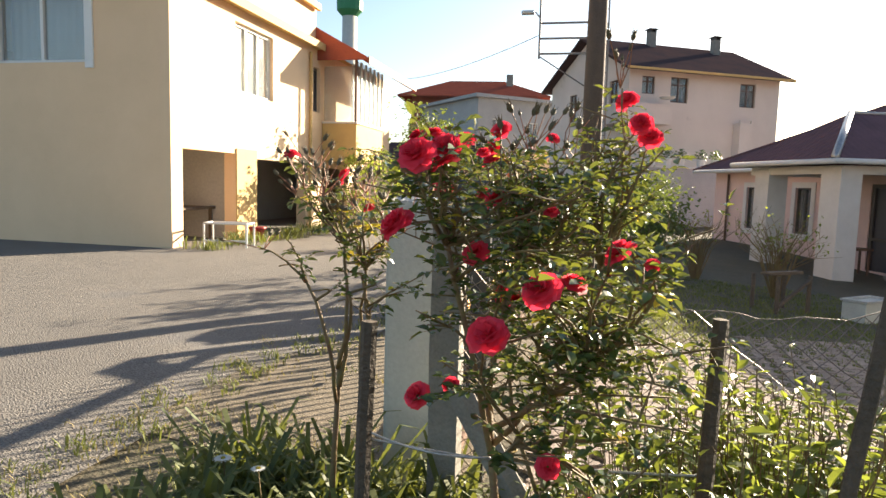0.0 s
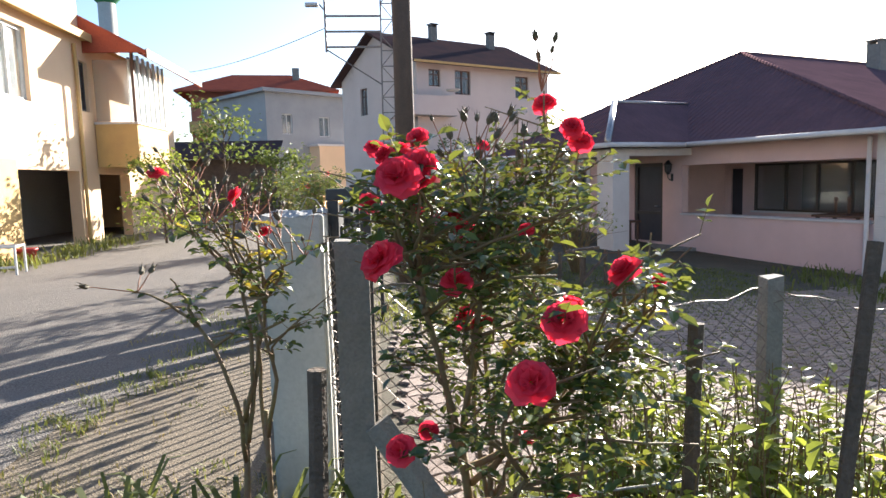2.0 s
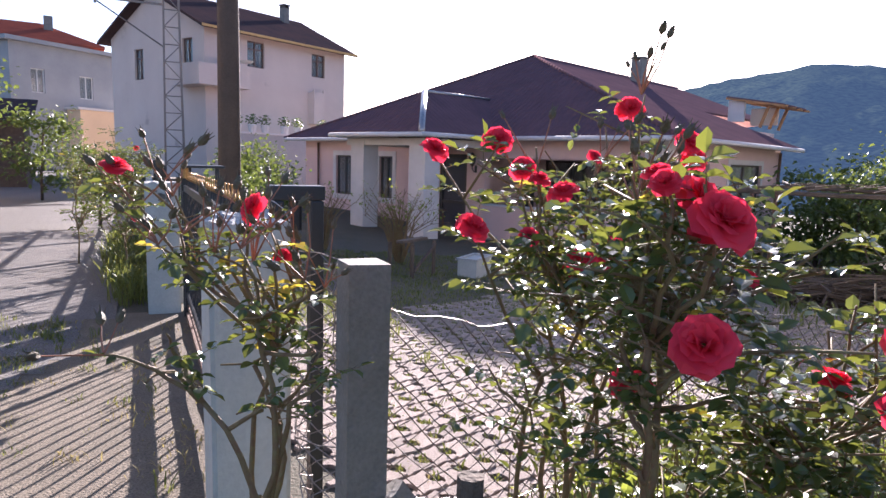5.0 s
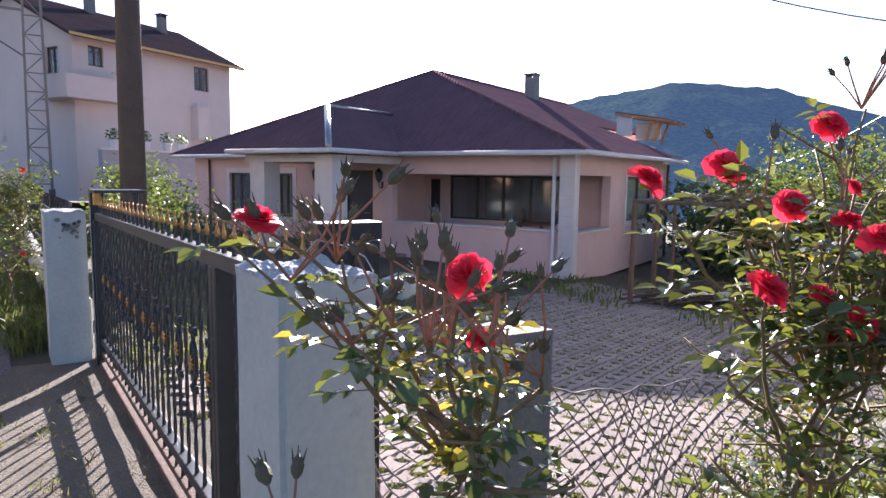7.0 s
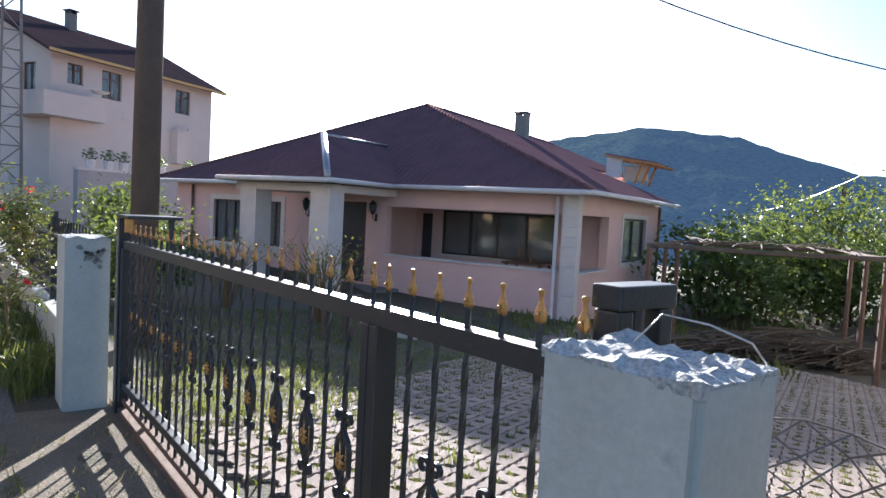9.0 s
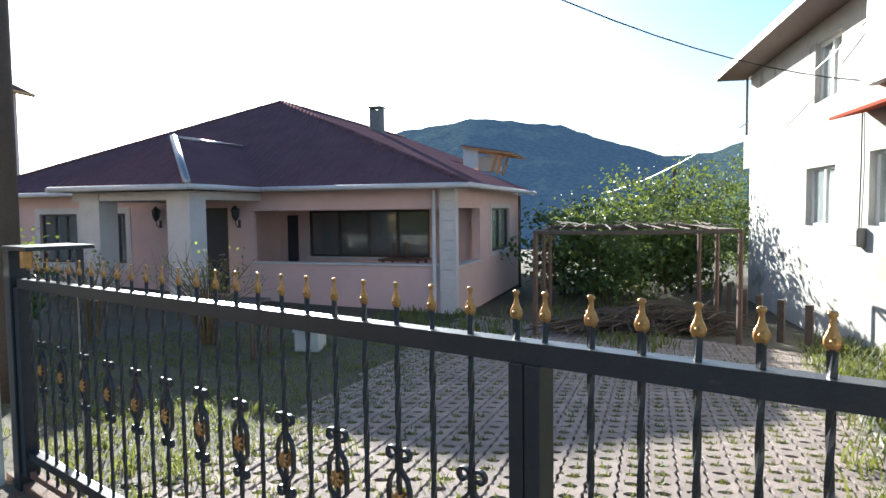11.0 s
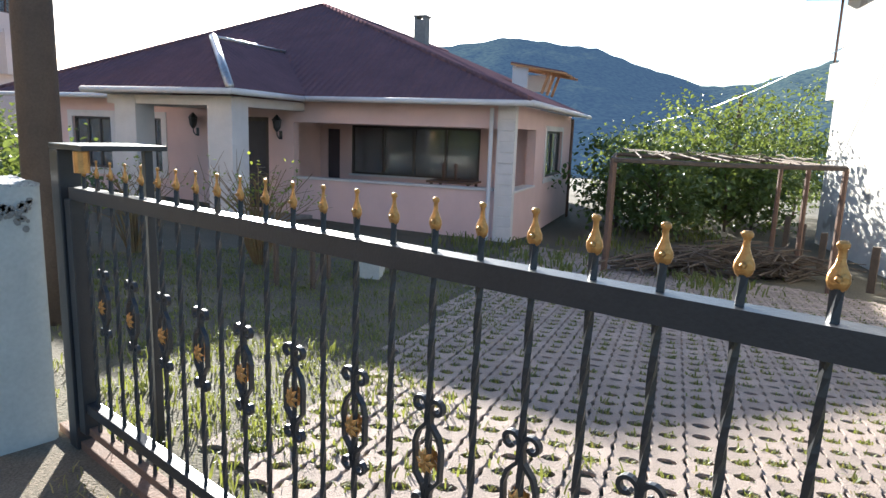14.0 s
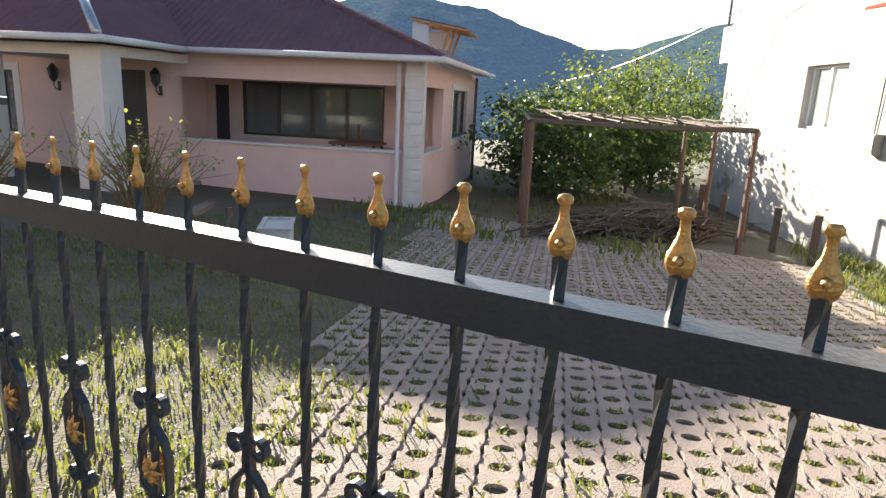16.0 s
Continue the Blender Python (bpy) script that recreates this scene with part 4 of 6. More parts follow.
part("roof", Shape().slab([(-0.5, -0.6, 6.8), (LB + 0.5, -0.6, 6.8), (LB + 0.5, WB / 2, 9.2), (-0.5, WB / 2, 9.2)], 0.14).slab([(-0.5, WB / 2, 9.2), (LB + 0.5, WB / 2, 9.2), (LB + 0.5, WB + 0.6, 6.8), (-0.5, WB + 0.6, 6.8)], 0.14), "roof_dark", b2)
part("fascia", Shape().box((-0.5, -0.63, 6.70), (LB + 0.5, -0.602, 6.82)), "ochre_trim", b2)
for k, h in enumerate(front):
    window(b2, 0, *h, 0.10, -1, "brown_frame", bars=1, inner=0.5, transom=True, curtain=k in (3,))
window(b2, 1, 5.6, 6.5, 4.6, 6.2, 0.10, -1, "brown_frame", bars=1, inner=0.5, transom=True, curtain=False)
window(b2, 1, 1.0, 1.9, 5.2, 6.4, 0.10, -1, "brown_frame", bars=1, inner=0.5, curtain=True)
bal = part("balcony", Shape().box((-0.9, -0.9, 4.0), (2.0, 1.6, 4.2)), "b2_wall", b2)
part("balustrade", Shape().box((-0.9, -0.9, 4.2), (2.0, -0.78, 5.0)).box((-0.9, -0.78, 4.2), (-0.78, 1.6, 5.0)).box((1.88, -0.78, 4.2), (2.0, -0.01, 5.0)), "b2_wall", bal)
for x0, y0, hgt in ((3.6, 3.9, 9.9), (7.6, 3.4, 9.7)):
    c_ = part("chimney", Shape().box((x0, y0, 8.4), (x0 + 0.4, y0 + 0.4, hgt - 0.15)), "concrete", b2)
    part("chimney_cap", Shape().box((x0 - 0.08, y0 - 0.08, hgt), (x0 + 0.48, y0 + 0.48, hgt + 0.05)).box((x0, y0, hgt - 0.15), (x0 + 0.1, y0 + 0.4, hgt)).box((x0 + 0.3, y0, hgt - 0.15), (x0 + 0.4, y0 + 0.4, hgt)), "dark_frame", c_)
part("chimney", Shape().box((6.45, -0.55, 2.6), (7.25, -0.01, 4.35)).box((6.45, -0.55, 4.35), (6.55, -0.45, 4.5)).box((7.15, -0.55, 4.35), (7.25, -0.45, 4.5)), "b2_wall", b2)
part("satellite_dish", Shape().lathe([(0.02, 0.0), (0.28, 0.04), (0.4, 0.13), (0.39, 0.135), (0.02, 0.02)], (1.6, -1.0, 5.2), 16), "white_plastic", b2)
terrace = thing("terrace_wall", "low rendered terrace wall with flower pots along it", "wall", (3.0, 27.5, 0), 28.2)
part("wall", Shape().box((0, 0, -0.3), (8.0, 0.25, 2.4)), "grey_wall", terrace)
part("cap", Shape().box((-0.05, -0.05, 2.4), (8.05, 0.3, 2.48)), "pale_trim", terrace)
p0 = thing("planter", "white pot with a small green plant on the terrace wall", "pot", (3.0, 27.5, 2.48), 0, "pots on the terrace wall")
part("bowl", Shape().lathe([(0.15, 0.0), (0.2, 0.3), (0.22, 0.31), (0.2, 0.35)], (0, 0, 0), 10), "white_plastic", p0)
sp = Shape()
rl = random.Random(9)
for k in range(60):
    a, b = rl.uniform(0, 6.28), rl.uniform(0.05, 0.3)
    c0 = Vector((math.cos(a) * b, math.sin(a) * b, 0.35 + rl.uniform(0, 0.45)))
    d = Vector((rl.uniform(-1, 1), rl.uniform(-1, 1), rl.uniform(0, 1))).normalized() * 0.1
    sd = d.orthogonal().normalized() * 0.04
    sp.add([c0 - d, c0 + sd, c0 + d, c0 - sd], [(0, 1, 2, 3)])
part("foliage", sp, "tree_leaf", p0)
rot = pose(3.0, 27.5, 2.48, 0, 0, 28.2)
p0.matrix_basis = rot @ Matrix.Translation((0.6, 0.12, 0))
for dx in (1.4, 2.1, 3.2, 4.0, 5.6):
    copy_thing(p0, rot @ Matrix.Translation((dx, 0.12, 0)))

# grey flat-roofed house and red-roofed house behind
gr = thing("grey_house", "grey unpainted concrete house with flat roof", "house", (-7.5, 46.0, 0), 40)
gh = [(1.3, 2.2, 5.0, 6.5), (4.6, 5.6, 4.9, 6.4)]
part("wall", Shape().wall(0, 0, 8.0, -0.5, 8.0, 0, 0.3, gh).wall(1, 0.3, 10.0, -0.5, 8.0, 0, 0.3, [(3.0, 4.0, 4.9, 6.3)]).wall(0, 0.3, 8.0, -0.5, 8.0, 10.0, 0.3).wall(1, 0.3, 10.0, -0.5, 8.0, 7.7, 0.3), "grey_wall", gr)
part("roof", Shape().box((-0.4, -0.4, 8.002), (8.4, 10.4, 8.25)), "grey_wall", gr)
part("extension", Shape().box((3.6, -1.3, -0.5), (8.2, -0.01, 4.1)), "cream_wall", gr)
part("balcony_slab", Shape().box((3.4, -1.4, 4.101), (8.3, -0.01, 4.25)), "pale_trim", gr)
for h in gh:
    window(gr, 0, *h, 0.1, -1, "white_frame", bars=1, inner=0.4)
window(gr, 1, 3.0, 4.0, 4.9, 6.3, 0.1, -1, "white_frame", bars=1, inner=0.4)
rr = thing("red_roofed_house", "brick-red house with low hipped tile roof", "house", (-14.6, 53.0, 1.0), 6)
rhh = [(0.8, 1.8, 5.6, 7.0), (3.0, 4.0, 5.6, 7.0), (0.8, 1.8, 2.6, 4.0), (6.5, 7.5, 6.4, 7.4)]
part("wall", Shape().wall(0, 0, 11.0, -0.5, 8.1, 0, 0.3, rhh).wall(1, 0.3, 8, -0.5, 8.1, 0, 0.3).wall(1, 0.3, 8, -0.5, 8.1, 10.7, 0.3).wall(0, 0.3, 10.7, -0.5, 8.1, 7.7, 0.3), "brick_red", rr)
part("balcony", Shape().box((0.0, -1.3, 4.6), (5.0, -0.01, 4.8)).box((0.0, -1.3, 4.8), (5.0, -1.18, 5.5)), "ochre_trim", rr)
part("roof", Shape().slab([(-1, -1.4, 8.0), (12, -1.4, 8.0), (8, 4, 10.0), (3, 4, 10.0)], 0.15).slab([(12, -1.4, 8.0), (12, 9, 8.0), (8, 4, 10.0)], 0.15).slab([(-1, 9, 8.0), (-1, -1.4, 8.0), (3, 4, 10.0)], 0.15).slab([(12, 9, 8.0), (-1, 9, 8.0), (3, 4, 10.0), (8, 4, 10.0)], 0.15), "roof_red", rr)
part("chimney", Shape().box((8.2, 2.0, 8.8), (8.8, 2.6, 10.3)), "concrete", rr)
for h in rhh:
    window(rr, 0, *h, 0.1, -1, "white_frame", bars=1, inner=0.4)
shed = thing("lean_to_shed", "low shed with corrugated blue-grey roof", "shed", (-7.9, 23.6, 0.1), 4)
part("wall", Shape().box((0, 0.2, -0.2), (4.0, 3.0, 2.3)), "old_wood", shed)
part("roof", Shape().slab([(-0.3, -0.2, 2.35), (4.3, -0.2, 2.35), (4.3, 3.4, 3.2), (-0.3, 3.4, 3.2)], 0.06), "roof_dark", shed)
mn = thing("minaret", "white minaret with green balcony", "minaret", (-31.0, 81.0, 0))
part("shaft", Shape().lathe([(1.6, 0), (1.3, 12), (1.0, 12.2), (0.95, 32)], (0, 0, 0), 16), "white_wall", mn, smooth=True)
part("balcony", Shape().lathe([(1.0, 23.3), (1.7, 24.0), (1.75, 25.3), (1.4, 25.4), (1.2, 26.0)], (0, 0, 0), 16), "green_paint", mn)

# ---- utility pole with ladder rack, street lamp and cables ----
pole = thing("utility_pole", "tall dark timber utility pole beside the fence", "pole", (0.63, 6.55, ground_z(0.63, 6.55)))
part("shaft", Shape().tube([(0, 0, -0.2), (0.02, 0, 4.0), (0.05, 0.02, 9.5)], [0.145, 0.128, 0.10], 10), "pole_wood", pole, smooth=True)
mast = thing("lattice_mast", "grey steel lattice mast with cross arms", "mast", (1.07, 31.0, ground_z(1.07, 31.0)))
MH = 15.0


def mast_x(side, z):
    return side * (0.42 - 0.012 * z)


for side in (-1, 1):
    for dy in (-1, 1):
        part("upright", Shape().tube([(mast_x(side, 0), dy * 0.3, -0.1), (mast_x(side, MH), dy * 0.15, MH)], 0.05, 4), "mesh_wire", mast)
for k in range(19):
    z0, z1 = 0.3 + k * 0.76, 1.06 + k * 0.76
    part("rung", Shape().tube([(mast_x(-1, z0), -0.28, z0), (mast_x(1, z0), -0.28, z0)], 0.035, 4), "mesh_wire", mast)
    sg = 1 if k % 2 else -1
    part("lacing", Shape().tube([(mast_x(-sg, z0), -0.28, z0), (mast_x(sg, z1), -0.27, z1)], 0.03, 4), "mesh_wire", mast)
for z in (8.1, 8.85, 9.6):
    part("cross_arm", Shape().box((-3.0, -0.05, z), (-0.35, 0.05, z + 0.09)), "mesh_wire", mast)
part("arm_post", Shape().box((-3.1, -0.05, 7.9), (-3.0, 0.05, 11.5)), "mesh_wire", mast)
part("brace", Shape().tube([(-3.0, 0, 8.0), (-0.36, 0, 6.3)], 0.035, 5), "mesh_wire", mast)
sl = part("street_lamp_arm", Shape().tube([(-3.05, 0, 9.9), (-3.3, 0, 10.2), (-3.4, 0, 10.15)], 0.035, 6), "mesh_wire", mast)
part("lamp_head", Shape().box((-4.0, -0.18, 10.1), (-3.35, 0.18, 10.27), 0.04), "galvanised", sl)


def cable(name, a, b, sag, r, label, mat="rubber"):
    a, b = Vector(a), Vector(b)
    ps = [a.lerp(b, k / 16) - Vector((0, 0, sag * 4 * (k / 16) * (1 - k / 16))) for k in range(17)]
    solid(name, Shape().tube(ps, r, 5), mat, label, "cable", smooth=True)


def along(az_deg, el_deg, d, eye=(-1.22, 0.39, 1.516)):
    a, e = radians(az_deg), radians(el_deg)
    return (eye[0] + d * math.sin(a) * math.cos(e), eye[1] + d * math.cos(a) * math.cos(e), eye[2] + d * math.sin(e))


cable("overhead_cable", (0.78, 6.6, 6.0), (11.2, 1.5, 3.55), 0.7, 0.010, "black overhead cable from pole to house")
cable("service_cable", along(65.5, 1.3, 26), along(77.3, 6.84, 17.5), 0.25, 0.013, "thick pale service cable to the neighbouring house", "galvanised")
cable("service_cable", along(77.3, 6.84, 17.5), (11.2, 1.4, 4.5), 0.1, 0.012, "thick pale service cable to the neighbouring house", "galvanised")
cable("overhead_cable", (-1.98, 31.0, 9.0), (-16.0, 56.0, 11.0), 0.4, 0.02, "black overhead cable strung over the lane")
fp_ = thing("timber_pole", "thin dark timber pole among the garden trees", "pole", (*along(71.5, 0, 24)[:2], -2.2))
part("shaft", Shape().tube([(0, 0, -0.2), (0.05, 0, 5.2)], [0.09, 0.07], 8), "pole_wood", fp_)

# ---- pergola ----
pg = thing("pergola", "weathered timber vine pergola at the end of the yard", "pergola")
c = [Vector((8.25, 5.82)), Vector((10.1, 3.0)), Vector((13.2, 4.6)), Vector((11.6, 7.4))]
PZ = 1.13
for k, q in enumerate(c + [(c[0] + c[3]) / 2, (c[1] + c[2]) / 2]):
    part("post", Shape().tube([(q.x, q.y, ground_z(q.x, q.y) - 0.1), (q.x + 0.02, q.y, PZ)], [0.05, 0.042], 6), "rust", pg)
for a, b in ((0, 1), (1, 2), (2, 3), (3, 0)):
    part("beam", Shape().tube([(c[a].x, c[a].y, PZ), (*(c[a].lerp(c[b], 0.5)), PZ - 0.02), (c[b].x, c[b].y, PZ)], 0.04, 5), "old_wood", pg)
for k in range(1, 8):
    a, b = c[0].lerp(c[1], k / 8), c[3].lerp(c[2], k / 8)
    part("rafter", Shape().tube([(a.x - 0.2, a.y - 0.1, PZ + 0.05), (b.x, b.y, PZ + 0.06)], 0.013, 5), "old_wood", pg)
vine = Shape()
rv = random.Random(3)
for k in range(9):
    a, b = c[0].lerp(c[1], rv.random()), c[3].lerp(c[2], rv.random())
    vine.tube([(*a.lerp(b, t / 5), PZ + 0.09 + rv.uniform(-0.03, 0.05)) for t in range(6)], 0.012, 4)
part("vine_stem", vine, "bark", pg, kind="stuff")

# wood pile and planter in the yard
pile = thing("brushwood_pile", "dark pile of cut brushwood on the yard's edge", "wood pile")
for k in range(230):
    cx, cy = rv.uniform(8.9, 12.0), 0
    cy = 3.6 + (12.0 - cx) * 0.62 + rv.uniform(-0.35, 0.35)
    z = ground_z(cx, cy) + rv.uniform(0.02, 0.62) * (1 - abs(cx - 10.6) / 2.6)
    a = rv.gauss(-0.5, 0.5)
    L = rv.uniform(0.4, 0.9)
    part("stick", Shape().tube([(cx - math.cos(a) * L, cy - math.sin(a) * L, z + rv.uniform(-0.08, 0.06)), (cx, cy, z + 0.05), (cx + math.cos(a) * L, cy + math.sin(a) * L, z + rv.uniform(-0.1, 0.08))], [0.018, 0.015, 0.008], 5), "bark", pile)
tr = thing("stone_trough", "flaking white concrete trough on the yard's grass", "trough", (4.45, 7.15, ground_z(4.45, 7.15)), 40)
part("body", Shape().box((-0.33, -0.16, -0.08), (0.33, 0.16, 0.27), 0.015), "white_wall", tr)
part("rim", Shape().box((-0.35, -0.18, 0.272), (0.35, -0.13, 0.30)).box((-0.35, 0.13, 0.272), (0.35, 0.18, 0.30)).box((-0.35, -0.13, 0.272), (-0.30, 0.13, 0.30)).box((0.30, -0.13, 0.272), (0.35, 0.13, 0.30)), "broken", tr)
st = thing("wooden_stool", "dark low wooden stool on the house porch", "stool", (7.0, 14.6, -0.56 - 0.0), 20)
part("seat", Shape().box((-0.35, -0.2, 0.62), (0.35, 0.2, 0.67), 0.006), "brown_frame", st)
for a in (-0.3, 0.26):
    for b in (-0.16, 0.12):
        part("leg", Shape().box((a, b, -0.1), (a + 0.04, b + 0.04, 0.62)), "brown_frame", st)
vt = thing("veranda_table", "dark wooden table with turned corner posts on the veranda", "table")
vt.matrix_basis = pose(10.05, 8.96, 0, 0, 0, TURN) @ Matrix.Translation((-1.65, 1.25, -0.5))
part("tabletop", Shape().box((-0.55, -0.4, 0.80), (0.55, 0.4, 0.85), 0.008), "brown_frame", vt)
for a in (-0.48, 0.42):
    for b in (-0.34, 0.28):
        part("leg", Shape().box((a, b, 0.0), (a + 0.06, b + 0.06, 0.799)), "brown_frame", vt)
for a in (-0.30, 0.0):
    part("turned_post", Shape().lathe([(0.035, 0.851), (0.03, 1.0), (0.045, 1.05), (0.025, 1.10), (0.05, 1.18), (0.02, 1.24)], (a, 0.1, 0), 10), "brown_frame", vt, smooth=True)
rack = thing("timber_trestle", "rough timber trestle under the shrub in the yard", "trestle", (3.3, 7.0, ground_z(3.3, 7.0)), 35)
for a, b in (((-0.3, -0.2, -0.05), (-0.3, -0.2, 0.5)), ((0.3, -0.2, -0.05), (0.3, -0.2, 0.5)), ((-0.3, 0.2, -0.05), (-0.3, 0.2, 0.5)), ((0.3, 0.2, -0.05), (0.3, 0.2, 0.5))):
    part("leg", Shape().tube([a, b], 0.03, 5), "old_wood", rack)
part("board", Shape().box((-0.34, -0.06, 0.5), (0.34, 0.06, 0.54)), "old_wood", rack)
part("brace", Shape().tube([(-0.3, -0.22, 0.1), (0.3, -0.22, 0.45)], 0.025, 4), "old_wood", rack)

# ---- fences ----
wall2 = solid("wall_low", Shape().box((-0.22, 4.85, -0.1), (0.0, 30.0, 0.42), 0.01), "white_wall", "low whitewashed wall beside the lane", "wall", "structure")
rf = thing("iron_railing", "black iron railing on the low white wall", "fence")
for z in (0.55, 1.05):
    part("rail", Shape().box((-0.13, 4.86, z), (-0.09, 12.8, z + 0.03)), "black_paint", rf)
for k in range(52):
    yy = 4.95 + k * 0.15
    place("baluster", bar_mesh, rf, (-0.11, yy, 0.42), (0.9, 0.9, 0.82), random.random())
for yy in (6.9, 8.9, 10.9, 12.8):
    part("post", Shape().box((-0.14, yy, 0.42), (-0.08, yy + 0.06, 1.3)), "black_paint", rf)

cf = thing("chain_link_fence", "sagging rusty chain-link fence on mixed posts", "fence")
posts = [(0.132, -0.40, 1.21), (1.60, -0.32, 1.02), (3.7, -0.55, 0.92), (5.6, -0.7, 0.75), (8.0, -0.6, 0.55), (10.6, 0.2, 0.35), (12.2, 1.3, 0.2)]


def rough_post(x, y, top, half, mat, lean=(0, 0), name="post"):
    s = Shape()
    vs = []
    zs = np.linspace(ground_z(x, y) - 0.15, top, 7)
    for i, z in enumerate(zs):
        f = i / 6
        for dx, dy in ((-1, -1), (1, -1), (1, 1), (-1, 1)):
            w_ = half * (1 + 0.07 * noise.noise((x * 9 + dx, z * 5, y + dy)))
            vs.append((x + lean[0] * f + dx * w_, y + lean[1] * f + dy * w_, z + (0.01 * noise.noise((dx, dy, x)) if i == 6 else 0)))
    fs = [(i * 4 + k, i * 4 + (k + 1) % 4, i * 4 + 4 + (k + 1) % 4, i * 4 + 4 + k) for i in range(6) for k in range(4)] + [(3, 2, 1, 0), (24, 25, 26, 27)]
    return s.add(vs, fs)


for k, (x, y, z) in enumerate(posts):
    part("post", rough_post(x, y, z, (0.052, 0.03)[k] if k < 2 else 0.045, "concrete"), "concrete" if k < 2 else "old_wood", cf)
part("brace", Shape().tube([(0.19, -0.44, 0.62), (0.48, -0.56, 0.2), (0.62, -0.64, 0.0)], [0.05, 0.05, 0.055], 6), "concrete", cf)


def chain_link(a, b, za, zb, low_a, low_b, sag, cell, r, lean=0.0):
    """Diagonal wires between two posts; each wire zigzags from the foot to the top."""
    s = Shape()
    a, b = Vector(a), Vector(b)
    n = max(2, int((b - a).length / cell))
    rows = max(3, int((za - low_a) / cell * 1.1))

    def node(i, j):
        f = min(max(i / n, 0), 1)
        g = j / rows
        p = a.lerp(b, f)
        top = za + (zb - za) * f - sag * 4 * f * (1 - f)
        low_ = low_a + (low_b - low_a) * f
        side_ = (b - a).normalized()
        bul = 0.05 * math.sin(f * 9 + g * 4) + lean * g
        return (p.x - side_.y * bul + 0.006 * math.sin(i * 5 + j), p.y + side_.x * bul, low_ + (top - low_) * g + 0.008 * math.sin(i * 1.7 + j * 2.3))
    for i in range(-rows, n + 1):
        for d in (1, -1):
            pts_ = [node(i + (j if d > 0 else rows - j), j) for j in range(rows + 1) if 0 <= i + (j if d > 0 else rows - j) <= n]
            if len(pts_) > 1:
                s.tube(pts_, r, 3, False)
    s.tube([node(i, rows) for i in range(n + 1)], r, 4)
    s.tube([node(i, rows * 0.55) for i in range(n + 1)], r * 1.2, 4)
    return s


ends = [((0.06, 0.02), (0.132, -0.40), 1.2, 1.2, 0.0, 0.0, 0.02, 0.055), ((0.132, -0.40), (1.60, -0.32), 1.12, 0.98, -0.05, -0.12, 0.09, 0.062),
        ((1.60, -0.32), (3.7, -0.55), 0.98, 0.88, -0.12, -0.28, 0.12, 0.065), ((3.7, -0.55), (5.6, -0.7), 0.88, 0.7, -0.28, -0.42, 0.1, 0.09), ((5.6, -0.7), (8.0, -0.6), 0.7, 0.5, -0.42, -0.6, 0.1, 0.1), ((8.0, -0.6), (10.6, 0.2), 0.5, 0.3, -0.6, -0.8, 0.1, 0.1)]
for e in ends:
    part("mesh", chain_link(*e, 0.0019), "mesh_wire", cf, "rusty diamond wire mesh", kind="stuff")
for (x, y, top, half, lean, label) in ((0.076, -1.098, 1.0, 0.02, (0.03, 0.02), "cut wooden fence stake with a split top"), (0.874, -1.19, 1.08, 0.017, (0.05, 0.02), "dark wooden fence stake among the plants"), (1.12, -1.37, 1.26, 0.0125, (0.22, 0.10), "leaning dark wooden stake among the plants")):
    z0 = ground_z(x, y) - 0.15
    ps = [(x - lean[0] * (1 - f) + 0.008 * noise.noise((f * 5, x, 1)), y - lean[1] * (1 - f) + 0.008 * noise.noise((f * 5, y, 2)), z0 + (top - z0) * f) for f in np.linspace(0, 1, 9)]
    solid("wooden_stake", Shape().tube(ps, [half * (1.05 + 0.18 * noise.noise((f * 9, x * 3, y))) for f in np.linspace(0, 1, 9)], 7), "bark", label, "stake")
for a, b in (((0.07, -1.10, 0.72), (0.40, -1.18, 0.72)), ((0.07, -1.10, 0.70), (0.874, -1.19, 0.74))):
    cable("tie_wire", a, b, 0.02, 0.003, "thin wire tied between the fence stakes", "galvanised")
for k, (x, y) in enumerate([(12.4, 3.2), (13.6, 3.75), (14.9, 4.4), (11.3, 2.6), (16.2, 5.0), (10.3, 2.0)]):
    solid("fence_stake", rough_post(x, y, ground_z(x, y) + 0.75, 0.055, "old_wood"), "old_wood", "dark wooden post of the garden fence", "stake", group="garden fence posts")


# ---- plants ----
def leaf(s, at, way, up, size, width=0.62, fold=0.18, curl_=0.15):
    """An oval leaf, folded on its midrib and bent to its tip."""
    way = way.normalized()
    side = way.cross(up)
    if side.length < 1e-4:
        side = way.orthogonal()
    side.normalize()
    nrm = side.cross(way).normalized()
    w_ = size * width * 0.5
    vs = [at]
    for f, q in ((0.28, 0.86), (0.62, 0.9)):
        c_ = at + way * size * f - nrm * size * curl_ * f * f
        vs += [c_ - side * w_ * q + nrm * w_ * fold * 2, c_, c_ + side * w_ * q + nrm * w_ * fold * 2]
    vs.append(at + way * size - nrm * size * curl_)
    s.add([v[:] for v in vs], [(0, 2, 1), (0, 3, 2), (1, 2, 5, 4), (2, 3, 6, 5), (4, 5, 7), (5, 6, 7)])


